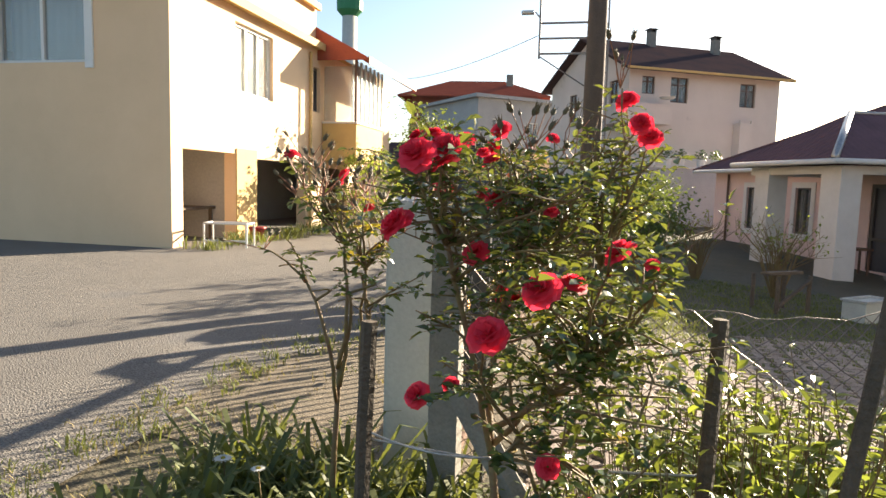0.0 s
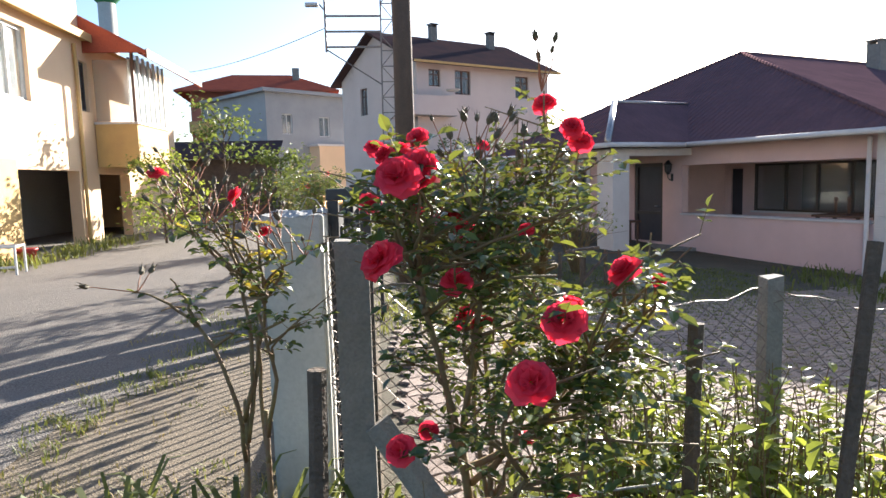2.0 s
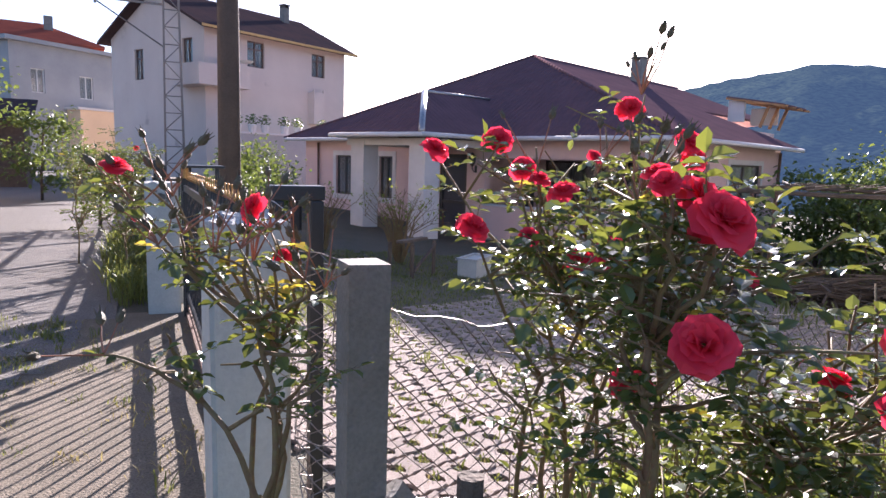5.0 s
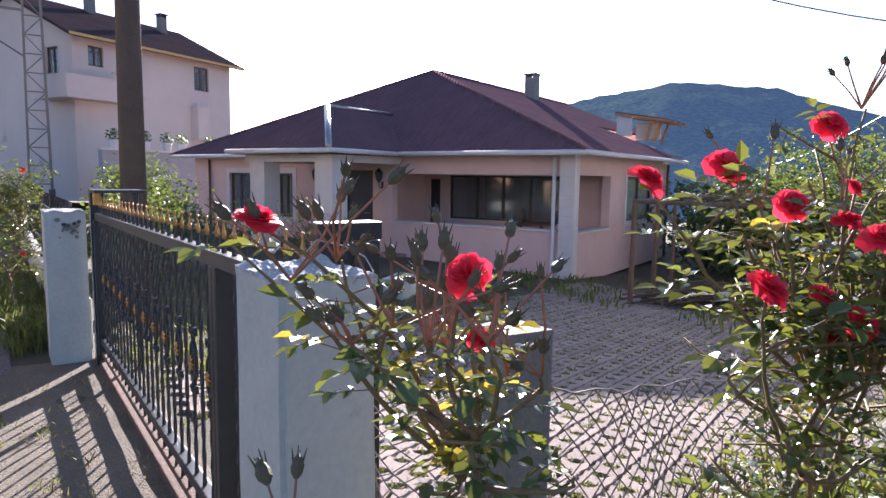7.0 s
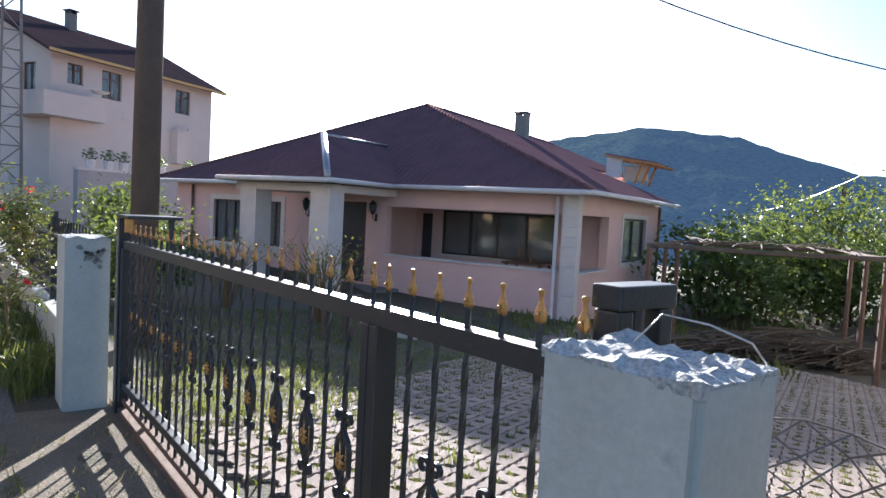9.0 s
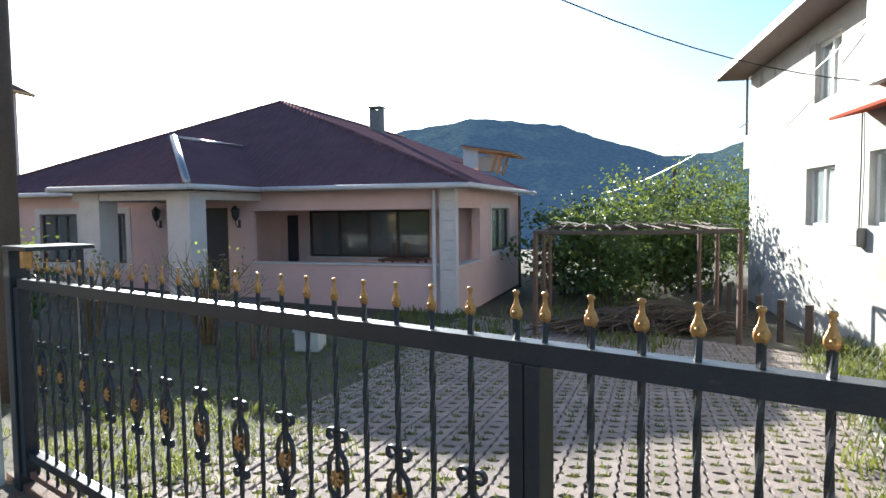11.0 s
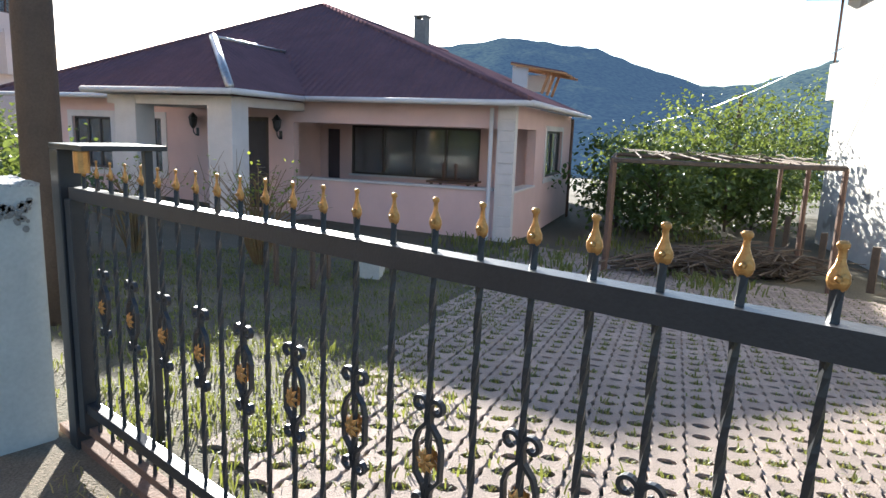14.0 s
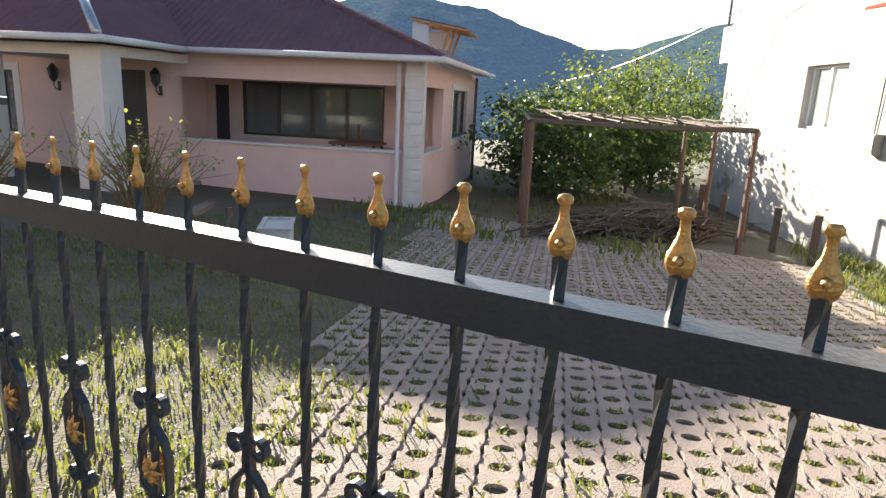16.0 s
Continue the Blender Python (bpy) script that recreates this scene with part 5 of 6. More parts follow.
def compound(s, st_, at, way, rg, size):
    """A rose leaf: a thin stalk with five leaflets."""
    way = way.normalized()
    up = Vector((0, 0, 1))
    side = way.cross(up)
    side = side.normalized() if side.length > 1e-3 else Vector((1, 0, 0))
    L = size * 2.0
    st_.tube([at[:], (at + way * L * 0.5 - up * L * 0.02)[:], (at + way * L - up * L * 0.08)[:]], [0.0011, 0.001, 0.0006], 3, False)
    for f, sg in ((0.45, 1), (0.47, -1), (0.78, 1), (0.8, -1), (1.0, 0)):
        p = at + way * L * f - up * L * 0.08 * f * f
        d = (way * (0.35 if sg else 1) + side * sg * 0.9 + up * rg.uniform(-0.35, 0.25)).normalized()
        n_ = (up + Vector((rg.uniform(-0.6, 0.6), rg.uniform(-0.6, 0.6), 0))).normalized()
        leaf(s, p, d, n_, size * rg.uniform(0.75, 1.1) * (1.0 if f > 0.6 else 0.8), 0.66)


def rose_mesh(seed, petals=26, radius=0.036):
    rg = random.Random(seed)
    s = Shape()
    golden = 2.39996
    for k in range(petals):
        f = k / (petals - 1)
        a = k * golden + rg.uniform(-0.2, 0.2)
        tilt = radians(12 + 78 * f ** 1.1 + rg.uniform(-8, 8))
        L = radius * (0.55 + 0.55 * f) * rg.uniform(0.9, 1.1)
        W = radius * (0.42 + 0.42 * f)
        out = Vector((math.cos(a), math.sin(a), 0))
        side = Vector((-math.sin(a), math.cos(a), 0))
        vs = []
        for j in range(4):
            g = j / 3
            t_ = tilt * (0.55 + 0.6 * g)
            c_ = out * (radius * 0.10 + L * g * math.sin(t_)) + Vector((0, 0, L * g * math.cos(t_) + radius * 0.25 * (1 - f)))
            wid = W * math.sin(math.pi * (0.16 + 0.66 * g)) * (1 if j else 0.4)
            cup = 0.35 * wid
            for q in (-1, 0, 1):
                vs.append((c_ + side * wid * q - out * cup * (abs(q) * (1 - f * 0.6)) * -0.6 + Vector((0, 0, rg.uniform(-0.002, 0.002) * g)))[:])
        s.add(vs, [(j * 3 + i, j * 3 + i + 1, j * 3 + i + 4, j * 3 + i + 3) for j in range(3) for i in range(2)])
    me = s.mesh("flower")
    me.materials.append(M["rose_petal"])
    me.polygons.foreach_set("use_smooth", [True] * len(me.polygons))
    return me


roses = [rose_mesh(k) for k in range(4)]
bud_shape = Shape().lathe([(0.003, -0.004), (0.0085, 0.004), (0.0095, 0.012), (0.006, 0.022), (0.0015, 0.030)], (0, 0, 0), 6)
for k in range(4):
    a = k * 1.57
    bud_shape.tube([(0.006 * math.cos(a), 0.006 * math.sin(a), 0.018), (0.010 * math.cos(a), 0.010 * math.sin(a), 0.036)], [0.002, 0.0006], 3)
bud_mesh = bud_shape.mesh("bud")
bud_mesh.materials.append(M["bud"])
calyx_shape = Shape().lathe([(0.003, -0.02), (0.009, -0.012), (0.010, -0.004), (0.004, 0.0)], (0, 0, 0), 6)
calyx_mesh = calyx_shape.mesh("calyx")
calyx_mesh.materials.append(M["shrub_leaf"])


def cane(a, b, bow, rg, n=7):
    a, b = Vector(a), Vector(b)
    off = Vector((rg.uniform(-1, 1), rg.uniform(-1, 1), rg.uniform(-0.2, 0.6))) * bow
    return [a.lerp(b, k / n) + off * math.sin(math.pi * k / n) + Vector((rg.uniform(-1, 1), rg.uniform(-1, 1), 0)) * 0.006 for k in range(n + 1)]


def rose_bush(label, base, tips, flowers, seed, leaf_size=0.034, density=1.0, bare=0.35, sprays=(), leaf_mat="rose_leaf", twigs=2, yellow=0.03, fork_z=0.5, trunk=0.012, limb_count=5):
    """canes rise from base to tips and flowers; leaves sit on their upper parts, buds on reddish sprays."""
    rg = random.Random(seed)
    b0 = Vector((*base, ground_z(*base)))
    bush = thing("rose_bush", label, "rose bush", b0[:])
    inv = -b0
    wood, green, gold, stalks, reds = Shape(), Shape(), Shape(), Shape(), Shape()
    fork = [b0 + inv, b0 + inv + Vector((0.015, 0.01, fork_z * 0.6)), b0 + inv + Vector((rg.uniform(-0.03, 0.03), rg.uniform(-0.03, 0.03), fork_z))]
    wood.tube([p[:] for p in fork], [trunk, trunk * 0.85, trunk * 0.7], 6)
    targets = [Vector(t) + inv for t in tips] + [Vector(p) + inv for p, *_ in flowers]
    spray_at = [Vector(t) + inv for t in sprays]
    limbs = []
    pool = sorted(targets, key=lambda p: math.atan2(p.y, p.x))
    for k in range(limb_count):
        goal = pool[(2 * k + 1) * len(pool) // (2 * limb_count)]
        limb = cane(fork[1].lerp(fork[2], 0.45 + 0.55 * k / limb_count), fork[2].lerp(goal, 0.62), 0.05, rg)
        wood.tube([p[:] for p in limb], [trunk * (0.62 - 0.03 * j) for j in range(8)], 5)
        limbs += limb[3:]
    for t in targets + spray_at:
        start = min(limbs, key=lambda p: (p - t).length + (0.3 if p.z > t.z - 0.02 else 0.0) + 0.04 * rg.random())
        ps = cane(start, t, 0.05, rg)
        wood.tube([p[:] for p in ps], [0.0050 - 0.0030 * k / 7 for k in range(8)], 5)
        L = (t - start).length
        for _ in range(int((L + 0.12) / 0.034 * density)):
            f = bare + (1 - bare) * rg.random() ** 0.8
            k = min(int(f * 7), 6)
            p = ps[k].lerp(ps[k + 1], f * 7 - k)
            d = Vector((rg.gauss(0, 1), rg.gauss(0, 1), rg.gauss(0.1, 0.45))).normalized()
            compound(gold if rg.random() < yellow else green, stalks, p, d, rg, leaf_size * rg.uniform(0.75, 1.2))
        for _ in range(twigs):
            f = bare + (0.95 - bare) * rg.random()
            k = min(int(f * 7), 6)
            p = ps[k]
            q = p + Vector((rg.gauss(0, 1), rg.gauss(0, 1), rg.uniform(0.1, 1.0))).normalized() * rg.uniform(0.08, 0.2)
            wood.tube([p[:], p.lerp(q, 0.5)[:], q[:]], [0.003, 0.0025, 0.0015], 4)
            for j in range(int(4 * density)):
                pp = p.lerp(q, rg.uniform(0.3, 1))
                compound(green, stalks, pp, Vector((rg.gauss(0, 1), rg.gauss(0, 1), rg.gauss(0.2, 0.4))), rg, leaf_size * rg.uniform(0.7, 1.1))
    part("stem", wood, "cane", bush, smooth=True)
    part("foliage", green, leaf_mat, bush, kind="stuff")
    part("leaf_stalk", stalks, "cane", bush, kind="stuff")
    if gold.n:
        part("yellow_foliage", gold, "yellow_leaf", bush, kind="stuff")
    for p, size, *face in flowers:
        way = Vector(face[0]) if face else Vector((rg.uniform(-0.6, 0.3), rg.uniform(-0.9, 0.0), rg.uniform(0.3, 1)))
        ob = new("flower", rg.choice(roses))
        ob.parent = bush
        q = way.normalized().to_track_quat("Z", "Y") @ Euler((0, 0, rg.uniform(0, 6))).to_quaternion()
        ob.matrix_basis = Matrix.LocRotScale(Vector(p) + inv, q, [size * 0.84] * 3)
        cx = new("calyx", calyx_mesh)
        cx.parent = ob
    for t in spray_at:
        for _ in range(rg.randint(3, 6)):
            q = t + Vector((rg.gauss(0, 0.045), rg.gauss(0, 0.045), rg.uniform(0.02, 0.13)))
            reds.tube([t[:], (t.lerp(q, 0.5) + Vector((rg.uniform(-0.01, 0.01), 0, 0)))[:], q[:]], [0.0022, 0.0018, 0.0014], 4)
            ob = new("bud", bud_mesh)
            ob.parent = bush
            ob.matrix_basis = Matrix.LocRotScale(q, (q - t).to_track_quat("Z", "Y"), [rg.uniform(0.55, 0.95)] * 3)
    if reds.n:
        part("bud_stalk", reds, "bud_stem", bush, kind="stuff")
    return bush


def cloud(rg, centre, radii, n):
    out = []
    while len(out) < n:
        p = Vector((rg.uniform(-1, 1), rg.uniform(-1, 1), rg.uniform(-1, 1)))
        if 0.25 < p.length < 1:
            out.append((centre[0] + p.x * radii[0], centre[1] + p.y * radii[1], centre[2] + p.z * radii[2]))
    return out


rg = random.Random(11)
big = [((0.222, -1.372, 1.26), 1.1), ((0.363, -1.247, 1.20), 0.85), ((0.254, -1.355, 1.40), 1.1), ((0.298, -1.275, 1.42), 0.95), ((0.235, -1.28, 1.44), 0.6), ((0.374, -1.02, 1.31), 0.95), ((0.30, -1.30, 1.385), 0.9), ((0.656, -1.352, 1.22), 1.0), ((0.516, -1.438, 1.156), 1.1), ((0.435, -1.542, 1.09), 1.05),
       ((0.245, -1.265, 0.88), 0.9), ((0.305, -1.187, 0.885), 0.6), ((0.515, -1.18, 1.287), 0.55), ((0.57, -1.30, 1.15), 0.85), ((0.538, -1.06, 0.80), 0.6), ((0.714, -1.358, 1.204), 0.4), ((0.438, -1.044, 1.066), 0.8), ((0.262, -1.24, 1.449), 0.65), ((0.54, -1.42, 0.82), 0.7), ((0.62, -1.48, 0.775), 0.8), ((0.65, -1.50, 0.75), 0.75), ((0.405, -1.044, 1.086), 0.9)]
rose_bush("full rose bush with many crimson double flowers", (0.40, -1.12), cloud(rg, (0.46, -1.18, 1.15), (0.27, 0.25, 0.27), 34) + cloud(rg, (0.70, -1.22, 0.98), (0.22, 0.2, 0.2), 12), big, 21, leaf_size=0.034, density=0.55, bare=0.25, sprays=[(0.45, -1.0, 1.42), (0.55, -0.98, 1.40), (0.40, -1.05, 1.40)], twigs=2, fork_z=0.86, trunk=0.014)
top = [((0.335, -0.68, 1.505), 1.0), ((0.217, -0.618, 1.483), 0.9), ((0.20, -0.834, 1.338), 0.95), ((0.346, -0.914, 1.407), 0.85), ((0.69, -0.675, 1.591), 1.0), ((0.72, -0.83, 1.514), 0.95), ((0.745, -0.825, 1.478), 0.95), ((0.492, -0.807, 1.476), 0.5), ((0.33, -0.794, 1.449), 0.75), ((0.313, -0.855, 1.322), 0.6), ((0.314, -0.88, 1.43), 0.6), ((0.43, -0.86, 1.27), 0.8), ((0.46, -0.80, 1.24), 0.6)]
rose_bush("tall open rose bush with crimson flowers against the fence", (0.48, -0.72), cloud(rg, (0.47, -0.76, 1.14), (0.27, 0.2, 0.33), 22) + cloud(rg, (0.66, -0.74, 1.46), (0.10, 0.10, 0.14), 7), top, 22, leaf_size=0.034, density=0.5, bare=0.3, sprays=[(0.665, -0.739, 1.62), (0.42, -0.70, 1.44), (0.52, -0.78, 1.44)], fork_z=0.55)
rose_bush("young rose shrub with spent buds beside the gate post", (-0.19, -0.70), [(-0.36, -0.72, 1.071), (-0.32, -0.74, 1.158), (-0.22, -0.68, 1.20), (-0.08, -0.76, 1.12), (-0.04, -0.70, 1.036), (-0.21, -0.80, 1.01), (-0.16, -0.72, 1.17)],
          [((-0.163, -0.65, 1.362), 0.85)], 23, leaf_size=0.034, density=0.4, bare=0.15, limb_count=3, fork_z=0.80, sprays=[(-0.33, -0.66, 1.30), (-0.29, -0.68, 1.32), (-0.42, -0.70, 1.12), (-0.24, -0.68, 1.28), (-0.08, -0.70, 1.23), (-0.20, -0.74, 1.30)], twigs=0, yellow=0.08)
rose_bush("leggy rose with brown buds in front of the fence", (-0.15, -0.56), [(-0.22, -0.60, 1.05), (-0.06, -0.55, 1.12), (-0.02, -0.62, 1.0), (-0.16, -0.52, 1.2), (0.0, -0.52, 0.98), (-0.20, -0.62, 0.95)],
          [((-0.397, -0.55, 1.429), 0.8), ((-0.10, -0.60, 1.26), 0.55)], 24, leaf_size=0.036, density=0.42, bare=0.2, limb_count=2, fork_z=0.72, sprays=[(-0.36, -0.56, 1.36), (-0.12, -0.58, 1.31), (-0.06, -0.58, 1.24), (-0.16, -0.60, 1.25), (0.0, -0.54, 1.18), (-0.30, -0.56, 1.38)], twigs=1, yellow=0.08)
rose_bush("rose shrub with pink flowers beside the low wall", (-0.55, 6.1), cloud(rg, (-0.5, 6.1, 1.10), (0.42, 0.9, 0.72), 60), [((-0.62, 5.7, 1.35), 1.0), ((-0.45, 5.6, 0.75), 0.9), ((-0.40, 6.0, 1.5), 0.9)], 25, leaf_size=0.04, density=0.6, twigs=3)
rose_bush("rose shrub with brown seed heads beside the lane", (-1.1, 7.2), cloud(rg, (-1.05, 7.2, 0.9), (0.4, 0.6, 0.6), 26), [((-0.9, 6.9, 1.3), 0.8)], 26, leaf_size=0.04, density=0.6, sprays=[(-1.2, 7.0, 1.5), (-1.0, 7.3, 1.6)], twigs=3)


# herbs, shrubs and long grass
def herb_patch(name, label, category, spots, height_, size, mat, seed, width=0.5, bend=0.5, per=10):
    """Upright leafy stems."""
    r_ = random.Random(seed)
    leaves, stems = Shape(), Shape()
    for x, y, h in spots:
        z = ground_z(x, y) - 0.02
        t = Vector((x + r_.gauss(0, 0.07) * h * 2, y + r_.gauss(0, 0.07) * h * 2, z + h))
        a = Vector((x, y, z))
        stems.tube([a[:], (a.lerp(t, 0.5) + Vector((0, 0, 0.03)))[:], t[:]], [0.004, 0.003, 0.0015], 4, False)
        for k in range(per):
            p = a.lerp(t, r_.uniform(0.25, 1.0))
            d = Vector((r_.gauss(0, 1), r_.gauss(0, 1), r_.gauss(0.25, 0.4)))
            leaf(leaves, p, d, Vector((r_.uniform(-0.4, 0.4), r_.uniform(-0.4, 0.4), 1)), size * r_.uniform(0.6, 1.2), width)
    ob = thing(name, label, category)
    part("stem", stems, "cane", ob, kind="stuff")
    part("foliage", leaves, mat, ob, kind="stuff")
    return ob


def spread(rg, x0, x1, y0, y1, n, h0, h1, test=None):
    out = []
    while len(out) < n:
        x, y = rg.uniform(x0, x1), rg.uniform(y0, y1)
        if test is None or test(x, y):
            out.append((x, y, rg.uniform(h0, h1)))
    return out


herb_patch("garden_shrub", "yellow-green leafy garden shrub among the stakes", "shrub", spread(rg, 0.80, 1.8, -1.62, -0.5, 400, 0.5, 0.98, lambda x, y: x > 0.95 or y < -1.15) + spread(rg, 0.78, 2.1, -1.5, -0.3, 260, 0.3, 0.7) + spread(rg, 1.8, 3.2, -1.6, -0.45, 260, 0.35, 0.8) + spread(rg, 0.74, 1.35, -1.42, -0.35, 300, 0.5, 0.92), 0.8, 0.05, "shrub_leaf", 31, 0.5, per=20)
herb_patch("garden_weeds", "mixed leafy weeds along the chain-link fence", "weeds", spread(rg, 0.35, 3.4, -1.1, -0.45, 170, 0.2, 0.6) + spread(rg, 0.45, 1.3, -1.0, -0.42, 120, 0.3, 0.68), 0.4, 0.045, "shrub_leaf", 32, 0.5)
herb_patch("garden_weeds", "leafy weeds under the rose bushes", "weeds", spread(rg, 0.1, 1.3, -1.6, -0.5, 300, 0.12, 0.36), 0.3, 0.048, "shrub_leaf", 33, 0.42, per=14)
herb_patch("yellow_herb", "tall herb with yellowed leaves", "weeds", spread(rg, 0.95, 1.6, -1.5, -1.1, 18, 0.7, 1.05), 0.9, 0.06, "yellow_leaf", 34, 0.6, per=5)


def blades(name, label, spots, mat, seed, w0=0.008, flop=0.5, category="grass"):
    r_ = random.Random(seed)
    vs, fs = [], []
    for x, y, h in spots:
        z = ground_z(x, y) - 0.01
        a = r_.uniform(0, 6.283)
        d = Vector((math.cos(a), math.sin(a), 0))
        s_ = Vector((-d.y, d.x, 0)) * w0 * r_.uniform(0.6, 1.3)
        fl_ = flop * r_.uniform(0.3, 1.3) * h
        b = Vector((x, y, z))
        k = len(vs)
        m1 = b + d * fl_ * 0.25 + Vector((0, 0, h * 0.55))
        m2 = b + d * fl_ * 0.65 + Vector((0, 0, h * 0.88))
        vs += [(b - s_ * 0.7)[:], (b + s_ * 0.7)[:], (m1 + s_)[:], (m1 - s_)[:], (m2 + s_ * 0.7)[:], (m2 - s_ * 0.7)[:], (b + d * fl_ + Vector((0, 0, h * (0.97 - 0.2 * flop))))[:]]
        fs += [(k, k + 1, k + 2, k + 3), (k + 3, k + 2, k + 4, k + 5), (k + 5, k + 4, k + 6)]
    return solid(name, Shape().add(vs, fs), mat, label, category, "stuff")


def clumps(rg, x0, x1, y0, y1, n, per, rad, h0, h1, test=None):
    out = []
    for _ in range(n):
        cx, cy = rg.uniform(x0, x1), rg.uniform(y0, y1)
        if test and not test(cx, cy):
            continue
        hh = rg.uniform(h0, h1)
        for _ in range(per):
            out.append((cx + rg.gauss(0, rad), cy + rg.gauss(0, rad), hh * rg.uniform(0.6, 1.1)))
    return out


blades("iris_clump", "broad strappy green leaves growing at the verge", clumps(rg, -0.75, 0.50, -1.20, -0.2, 150, 16, 0.05, 0.26, 0.48, lambda x, y: not (x > 0.2 and y > -0.5) and not (abs(x) < 0.24 and y > -0.3)), "grass", 41, 0.012, 0.8, "iris leaves")
blades("verge_grass", "short patchy grass along the lane's edge", clumps(rg, -1.75, -0.3, -2.6, 4.2, 700, 12, 0.035, 0.03, 0.09, lambda x, y: abs(x + 1.55 - 0.5 * float(smoothstep(0.5, 4.0, y))) < 0.16 or (y < -0.2 and rg.random() < 0.55) or rg.random() < 0.10), "grass", 42, 0.0035, 0.9)
blades("verge_straw", "dry straw-coloured grass on the verge", clumps(rg, -1.8, 0.1, -2.6, 4.2, 700, 9, 0.05, 0.02, 0.06, lambda x, y: y < 0.6 or rg.random() < 0.3), "dry_grass", 43, 0.003, 1.2)
blades("yard_grass", "patchy lawn of the shaded yard", clumps(rg, 0.5, 7.0, 3.0, 9.5, 3200, 9, 0.07, 0.02, 0.06, lambda x, y: y > 3.3 + 0.42 * (x - 0.5) or rg.random() < 0.05), "grass", 44, 0.004, 0.8)
blades("gate_weeds", "sunlit tufts of grass inside the gate", clumps(rg, 0.15, 1.9, 2.6, 5.6, 130, 16, 0.07, 0.03, 0.115, lambda x, y: y > 3.6 or rg.random() < 0.2), "grass", 45, 0.005, 0.7)
blades("garden_grass", "long grass in front of the chain-link fence", clumps(rg, 0.3, 4.5, -1.9, -0.3, 150, 16, 0.06, 0.12, 0.35), "grass", 46, 0.005, 0.8)
blades("yard_edge_grass", "grass strip along the neighbouring house", clumps(rg, 3.0, 12.5, -0.4, 3.0, 420, 16, 0.10, 0.08, 0.30, lambda x, y: y < 0.55 + 0.20 * (x - 3.0)), "grass", 47, 0.008, 0.8)
blades("far_grass", "rough grass behind the yard and pergola", clumps(rg, 7.5, 20, 3.5, 10, 200, 14, 0.22, 0.08, 0.28, lambda x, y: y > 2.9 + 0.42 * (x - 7.5) and not (x > 9.6 and y > 8.6) and not (y > 10.5 - 0.9 * (x - 7.5) and x < 9.2)), "grass", 48, 0.014, 0.7)
blades("edge_grass", "rough weeds along the paving inside the fence", clumps(rg, 0.55, 3.4, -0.42, 0.35, 150, 15, 0.07, 0.04, 0.16), "grass", 54, 0.006, 0.8)
blades("lane_grass", "weeds at the foot of the cream house", clumps(rg, -6.0, -5.2, 7.0, 13.5, 90, 14, 0.08, 0.08, 0.3), "grass", 49, 0.008, 0.7)
blades("wall_grass", "rank grass against the low wall", clumps(rg, -0.75, -0.25, 4.8, 9.0, 110, 18, 0.07, 0.12, 0.4), "grass", 50, 0.006, 0.7)
for k, (x, y, z) in enumerate([(-0.62, -0.62, 0.36), (-0.42, -0.74, 0.40), (-0.86, -0.9, 0.27)]):
    fl_ = thing("daisy", "white daisy on a thin stalk at the verge", "flower", (x, y, z), 0, "daisies")
    s = Shape()
    for j in range(16):
        a = j * 2 * math.pi / 16
        leaf(s, Vector((0.006 * math.cos(a), 0.006 * math.sin(a), 0)), Vector((math.cos(a), math.sin(a), 0.12)), Vector((0, 0, 1)), 0.032 if k == 0 else 0.02, 0.36, 0.05)
    part("petals", s, "daisy", fl_)
    part("centre", Shape().lathe([(0.009, -0.001), (0.008, 0.004), (0.003, 0.006)], (0, 0, 0), 8), "yellow_leaf", fl_)
    part("stalk", Shape().tube([(0, 0, 0), (0.01, 0.01, -0.15), (0.0, 0.02, ground_z(x, y) - z)], 0.002, 4), "cane", fl_)


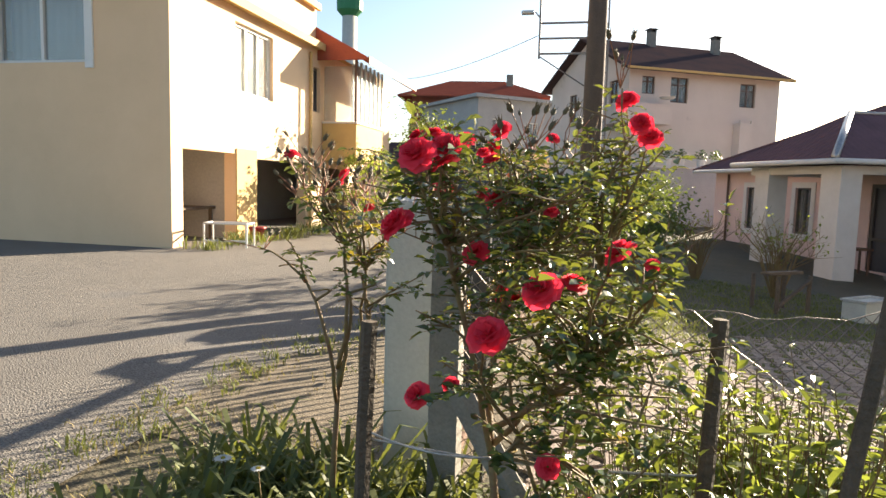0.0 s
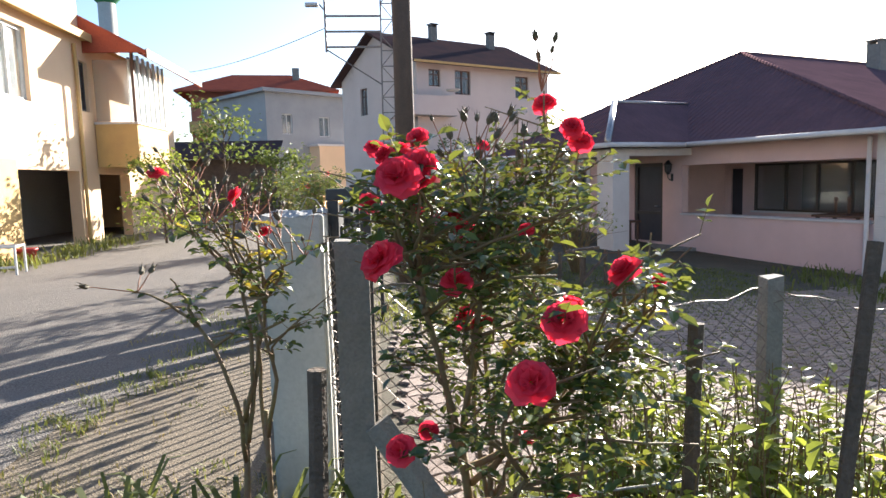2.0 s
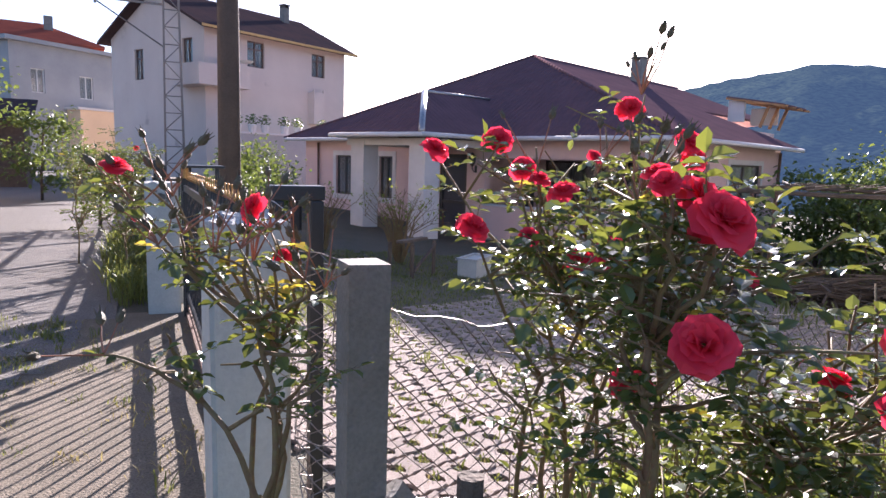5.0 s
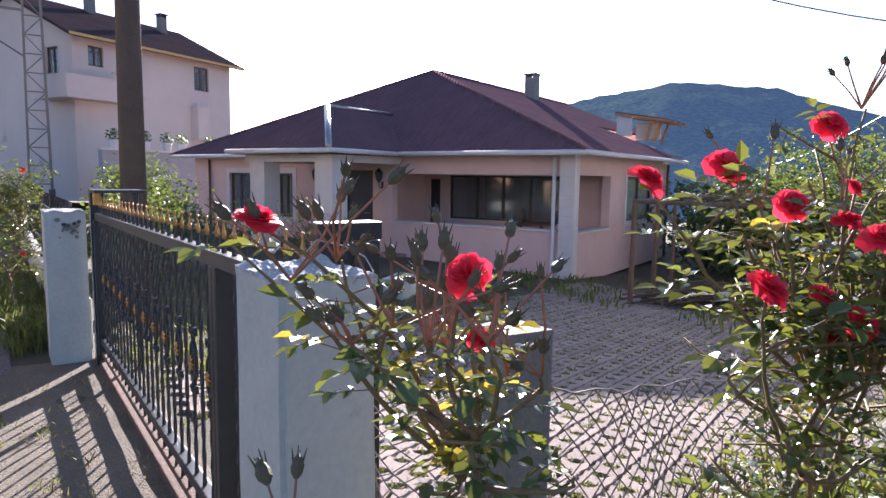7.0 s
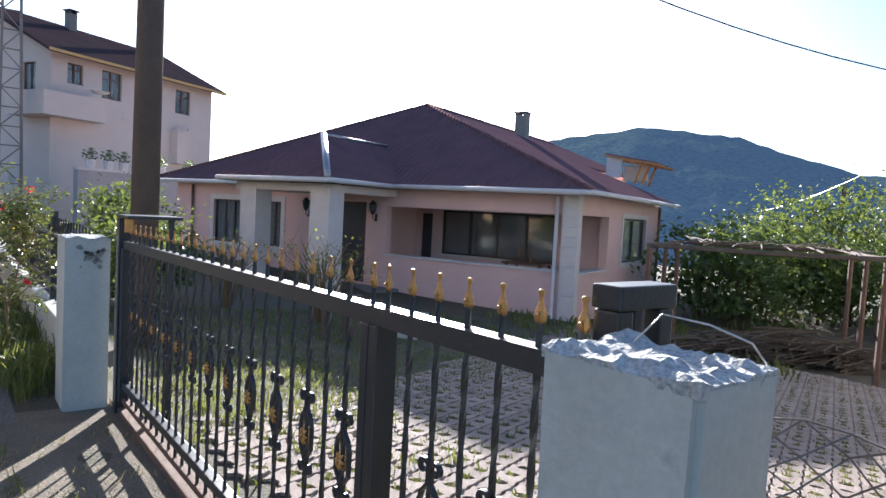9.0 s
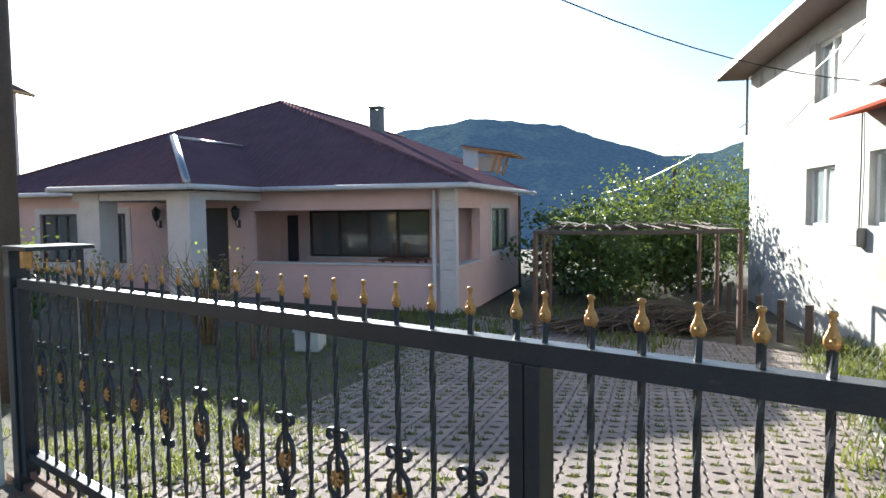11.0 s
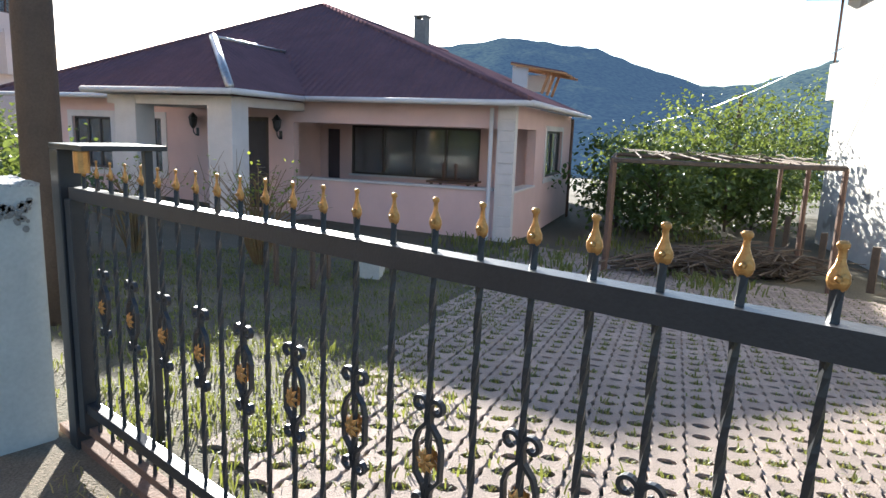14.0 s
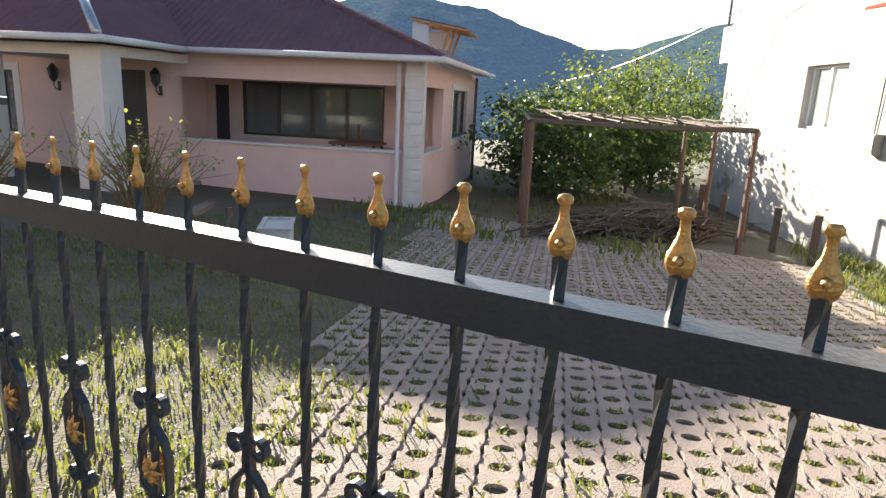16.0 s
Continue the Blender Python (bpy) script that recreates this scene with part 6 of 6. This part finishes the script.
# ---- trees and far shrubs ----
def tree(name, label, at, tall, crown, seed, leaf_size=0.11, n_limbs=9, clump=60, mat="tree_leaf", trunk_r=0.07, low=0.3):
    r_ = random.Random(seed)
    ob = thing(name, label, "tree" if name == "tree" else "shrub", (*at, ground_z(*at) - 0.05))
    tk, lf = Shape(), Shape()
    lean = Vector((r_.uniform(-0.1, 0.1) * tall, r_.uniform(-0.1, 0.1) * tall, 0))
    tp = [lean * f * f + Vector((0, 0, tall * 0.8 * f)) for f in (0, 0.25, 0.5, 0.75, 1)]
    tk.tube([p[:] for p in tp], [trunk_r * q for q in (1, 0.8, 0.6, 0.4, 0.15)], 7)
    for k in range(n_limbs):
        f = low + (0.98 - low) * (k + r_.random()) / n_limbs
        p = tp[min(int(f * 4), 3)].lerp(tp[min(int(f * 4) + 1, 4)], f * 4 - int(f * 4))
        a = k * 2.4 + r_.uniform(-0.5, 0.5)
        reach = crown * (0.55 + 0.6 * r_.random()) * (1.1 - 0.5 * abs(f - 0.55))
        tip = p + Vector((math.cos(a) * reach, math.sin(a) * reach, tall * r_.uniform(0.08, 0.26)))
        mid = p.lerp(tip, 0.5) + Vector((0, 0, 0.05 * tall))
        tk.tube([p[:], mid[:], tip[:]], [trunk_r * 0.4, trunk_r * 0.25, trunk_r * 0.08], 5)
        for c_ in (mid, p.lerp(tip, 0.75), tip):
            spread_ = crown * r_.uniform(0.16, 0.32)
            for _ in range(clump):
                q = c_ + Vector((r_.gauss(0, spread_), r_.gauss(0, spread_), r_.gauss(0, spread_ * 0.7)))
                leaf(lf, q, Vector((r_.gauss(0, 1), r_.gauss(0, 1), r_.gauss(-0.3, 0.6))), Vector((r_.uniform(-0.7, 0.7), r_.uniform(-0.7, 0.7), 1)), leaf_size * r_.uniform(0.6, 1.3), 0.7)
    part("trunk", tk, "bark", ob, smooth=True)
    part("crown", lf, mat, ob, kind="stuff")
    return ob


hedge = "leafy green fruit tree behind the pergola"
for k, (d, az_, tall, crown) in enumerate([(19, 62.5, 2.6, 1.3), (18, 65.5, 2.5, 1.2), (21, 68, 3.2, 1.5), (23, 70.5, 3.9, 1.5), (24, 73.5, 3.6, 1.6), (27, 74.8, 4.6, 1.6), (28, 76.4, 3.2, 1.2), (20, 71, 2.4, 1.2), (20, 67, 2.2, 1.3), (26, 64.5, 3.2, 1.6), (20.5, 73.0, 2.2, 1.1)]):
    x, y, _ = along(az_, 0, d)
    tree("tree", hedge, (x, y), tall, crown, 60 + k, 0.15, 16, 40, "tree_leaf", 0.05, 0.02)
tree("shrub", "rounded garden shrub beside the utility pole", (1.8, 10.5), 1.5, 0.7, 80, 0.09, 10, 60, "tree_leaf", 0.03, 0.1)
tree("shrub", "green shrub behind the railing", (0.7, 9.0), 1.3, 0.6, 81, 0.09, 9, 60, "tree_leaf", 0.03, 0.1)
tree("shrub", "green shrub beside the house terrace", (2.4, 16.0), 2.0, 1.0, 82, 0.11, 12, 60, "tree_leaf", 0.04, 0.1)
tree("tree", "spreading fig tree beside the lane", (-3.6, 14.5), 3.6, 0.75, 83, 0.13, 8, 20, "tree_leaf", 0.05, 0.55)
tree("shrub", "dark rambling shrub beside the lane", (-1.05, 11.0), 1.7, 0.6, 84, 0.09, 10, 40, "tree_leaf", 0.04, 0.15)
tree("shrub", "red-tinged rose shrub beside the cream house", (-4.4, 12.2), 2.1, 0.7, 85, 0.09, 10, 50, "shrub_leaf", 0.03, 0.15)
tree("shrub", "low shrub at the lane's far bend", (-2.7, 17.5), 2.6, 0.8, 86, 0.12, 10, 45, "tree_leaf", 0.04, 0.1)


# bare twiggy bush in the yard
def bare_bush(at, tall, n, seed, leaves=40):
    r_ = random.Random(seed)
    ob = thing("bare_bush", "nearly leafless bush of long pale shoots", "shrub", (*at, ground_z(*at)))
    s, lf = Shape(), Shape()
    for k in range(n):
        a = r_.uniform(0, 6.283)
        out = r_.uniform(0.1, 0.65) * tall
        t = Vector((math.cos(a) * out, math.sin(a) * out, tall * r_.uniform(0.55, 1.1)))
        m = t * 0.5 + Vector((math.cos(a), math.sin(a), 0)) * -0.05 + Vector((0, 0, 0.15))
        s.tube([(math.cos(a) * 0.05, math.sin(a) * 0.05, -0.05), m[:], t[:]], [0.014, 0.009, 0.003], 4)
        for _ in range(3):
            q = m.lerp(t, r_.random())
            e = q + Vector((r_.gauss(0, 0.15), r_.gauss(0, 0.15), r_.uniform(0.05, 0.3)))
            s.tube([q[:], e[:]], [0.005, 0.002], 3)
            if r_.random() < leaves / 100:
                for _ in range(4):
                    leaf(lf, e + Vector((r_.gauss(0, 0.05), r_.gauss(0, 0.05), r_.gauss(0, 0.05))), Vector((r_.gauss(0, 1), r_.gauss(0, 1), r_.gauss(0, 1))), Vector((0, 0, 1)), 0.06)
    part("shoot", s, "cane", ob)
    if lf.n:
        part("foliage", lf, "shrub_leaf", ob, kind="stuff")


bare_bush((3.6, 8.3), 1.15, 40, 90, 45)
bare_bush((2.6, 9.6), 1.0, 34, 91, 20)


# ---- turf pavers of the yard ----
def paver_mesh():
    """A concrete lattice stone: four sides, each bitten by half a planting hole."""
    h, r, n = 0.098, 0.062, 6
    ring = []
    for k in range(4):
        a = k * math.pi / 2
        c0, s0 = math.cos(a), math.sin(a)
        corner = (h, -h)
        side = [corner, (h, -r)] + [(h - 0.046 * math.cos(t), r * math.sin(t)) for t in np.linspace(-math.pi / 2, math.pi / 2, n)][1:-1] + [(h, r)] if k % 2 == 0 else [corner, (h - 0.012, -0.03), (h + 0.006, 0.03)]
        ring += [(x * c0 - y * s0, x * s0 + y * c0) for x, y in side]
    k = len(ring)
    vs = [(x, y, -0.03) for x, y in ring] + [(x, y, 0.002) for x, y in ring] + [(x * 0.95, y * 0.95, 0.008) for x, y in ring]
    fs = [(i, (i + 1) % k, k + (i + 1) % k, k + i) for i in range(k)] + [(k + i, k + (i + 1) % k, 2 * k + (i + 1) % k, 2 * k + i) for i in range(k)] + [tuple(range(2 * k, 3 * k))]
    return vs, fs


pv, pf = paver_mesh()
paver = Shape().add(pv, pf).mesh("paver")
paver.materials.append(M["paver"])
paving = thing("paving", "interlocking concrete turf pavers with weedy holes", "pavement", kind="structure")
rest, tufts = Shape(), []
rp = random.Random(5)
pa = np.array(pv)
cells = []
LAY, STEP = radians(20.7), 0.18
lc, ls = math.cos(LAY), math.sin(LAY)
pa = pa * np.array([0.9, 0.9, 1.0]) @ np.array([[lc, ls, 0], [-ls, lc, 0], [0, 0, 1]])
for i in range(-12, 66):
    for j in range(-26, 40):
        p, q = i * STEP + (STEP / 2 if j % 2 else 0), j * STEP
        x, y = 0.42 + p * lc - q * ls, 0.2 + p * ls + q * lc
        right_edge = 0.35 + 0.26 * max(x - 2.5, 0)
        if x < 0.36 or y > 3.9 + 0.52 * max(x - 1.0, 0) or y < right_edge - 0.35 or x > 10.0:
            continue
        cells.append(((x - 1.2) ** 2 + (y - 2.4) ** 2, x, y))
cells.sort()
for k, (_, x, y) in enumerate(cells):
    z = ground_z(x, y) + rp.uniform(-0.002, 0.003)
    if k < 300:
        place("paver", paver, paving, (x, y, z + 0.002), (0.9, 0.9, 1), LAY + rp.uniform(-0.02, 0.02))
    else:
        rest.add(pa + np.array([x, y, z]), pf)
    if rp.random() < 0.9:
        n_ = rp.randint(9, 22) if k < 1100 else rp.randint(3, 8)
        cx, cy = x + STEP / 2 * lc, y + STEP / 2 * ls
        tufts += [(cx + rp.gauss(0, 0.024), cy + rp.gauss(0, 0.026), rp.uniform(0.014, 0.048)) for _ in range(n_)]
part("pavers_far", rest, "paver_stuff", paving, kind="stuff")
blades("paver_weeds", "small weeds growing in the paver holes", tufts, "grass", 51, 0.005, 1.0)
blades("paver_straw", "dry weeds between the pavers", [(x + rp.gauss(0, 0.02), y + rp.gauss(0, 0.02), h * 0.8) for x, y, h in tufts[::2]], "dry_grass", 52, 0.004, 1.4)
kerb = thing("kerb", "line of concrete kerb stones along the paving", "kerb", kind="structure")
for k in range(14):
    x = 2.6 + k * 0.5
    y = 0.02 + 0.26 * (x - 2.5)
    s = Shape().box((-0.245, -0.04, -0.12), (0.245, 0.04, 0.05), 0.008)
    b = part("kerb_stone", s, "concrete", kerb)
    b.matrix_basis = pose(x, y, ground_z(x, y), 0, 2.2, 14.5)
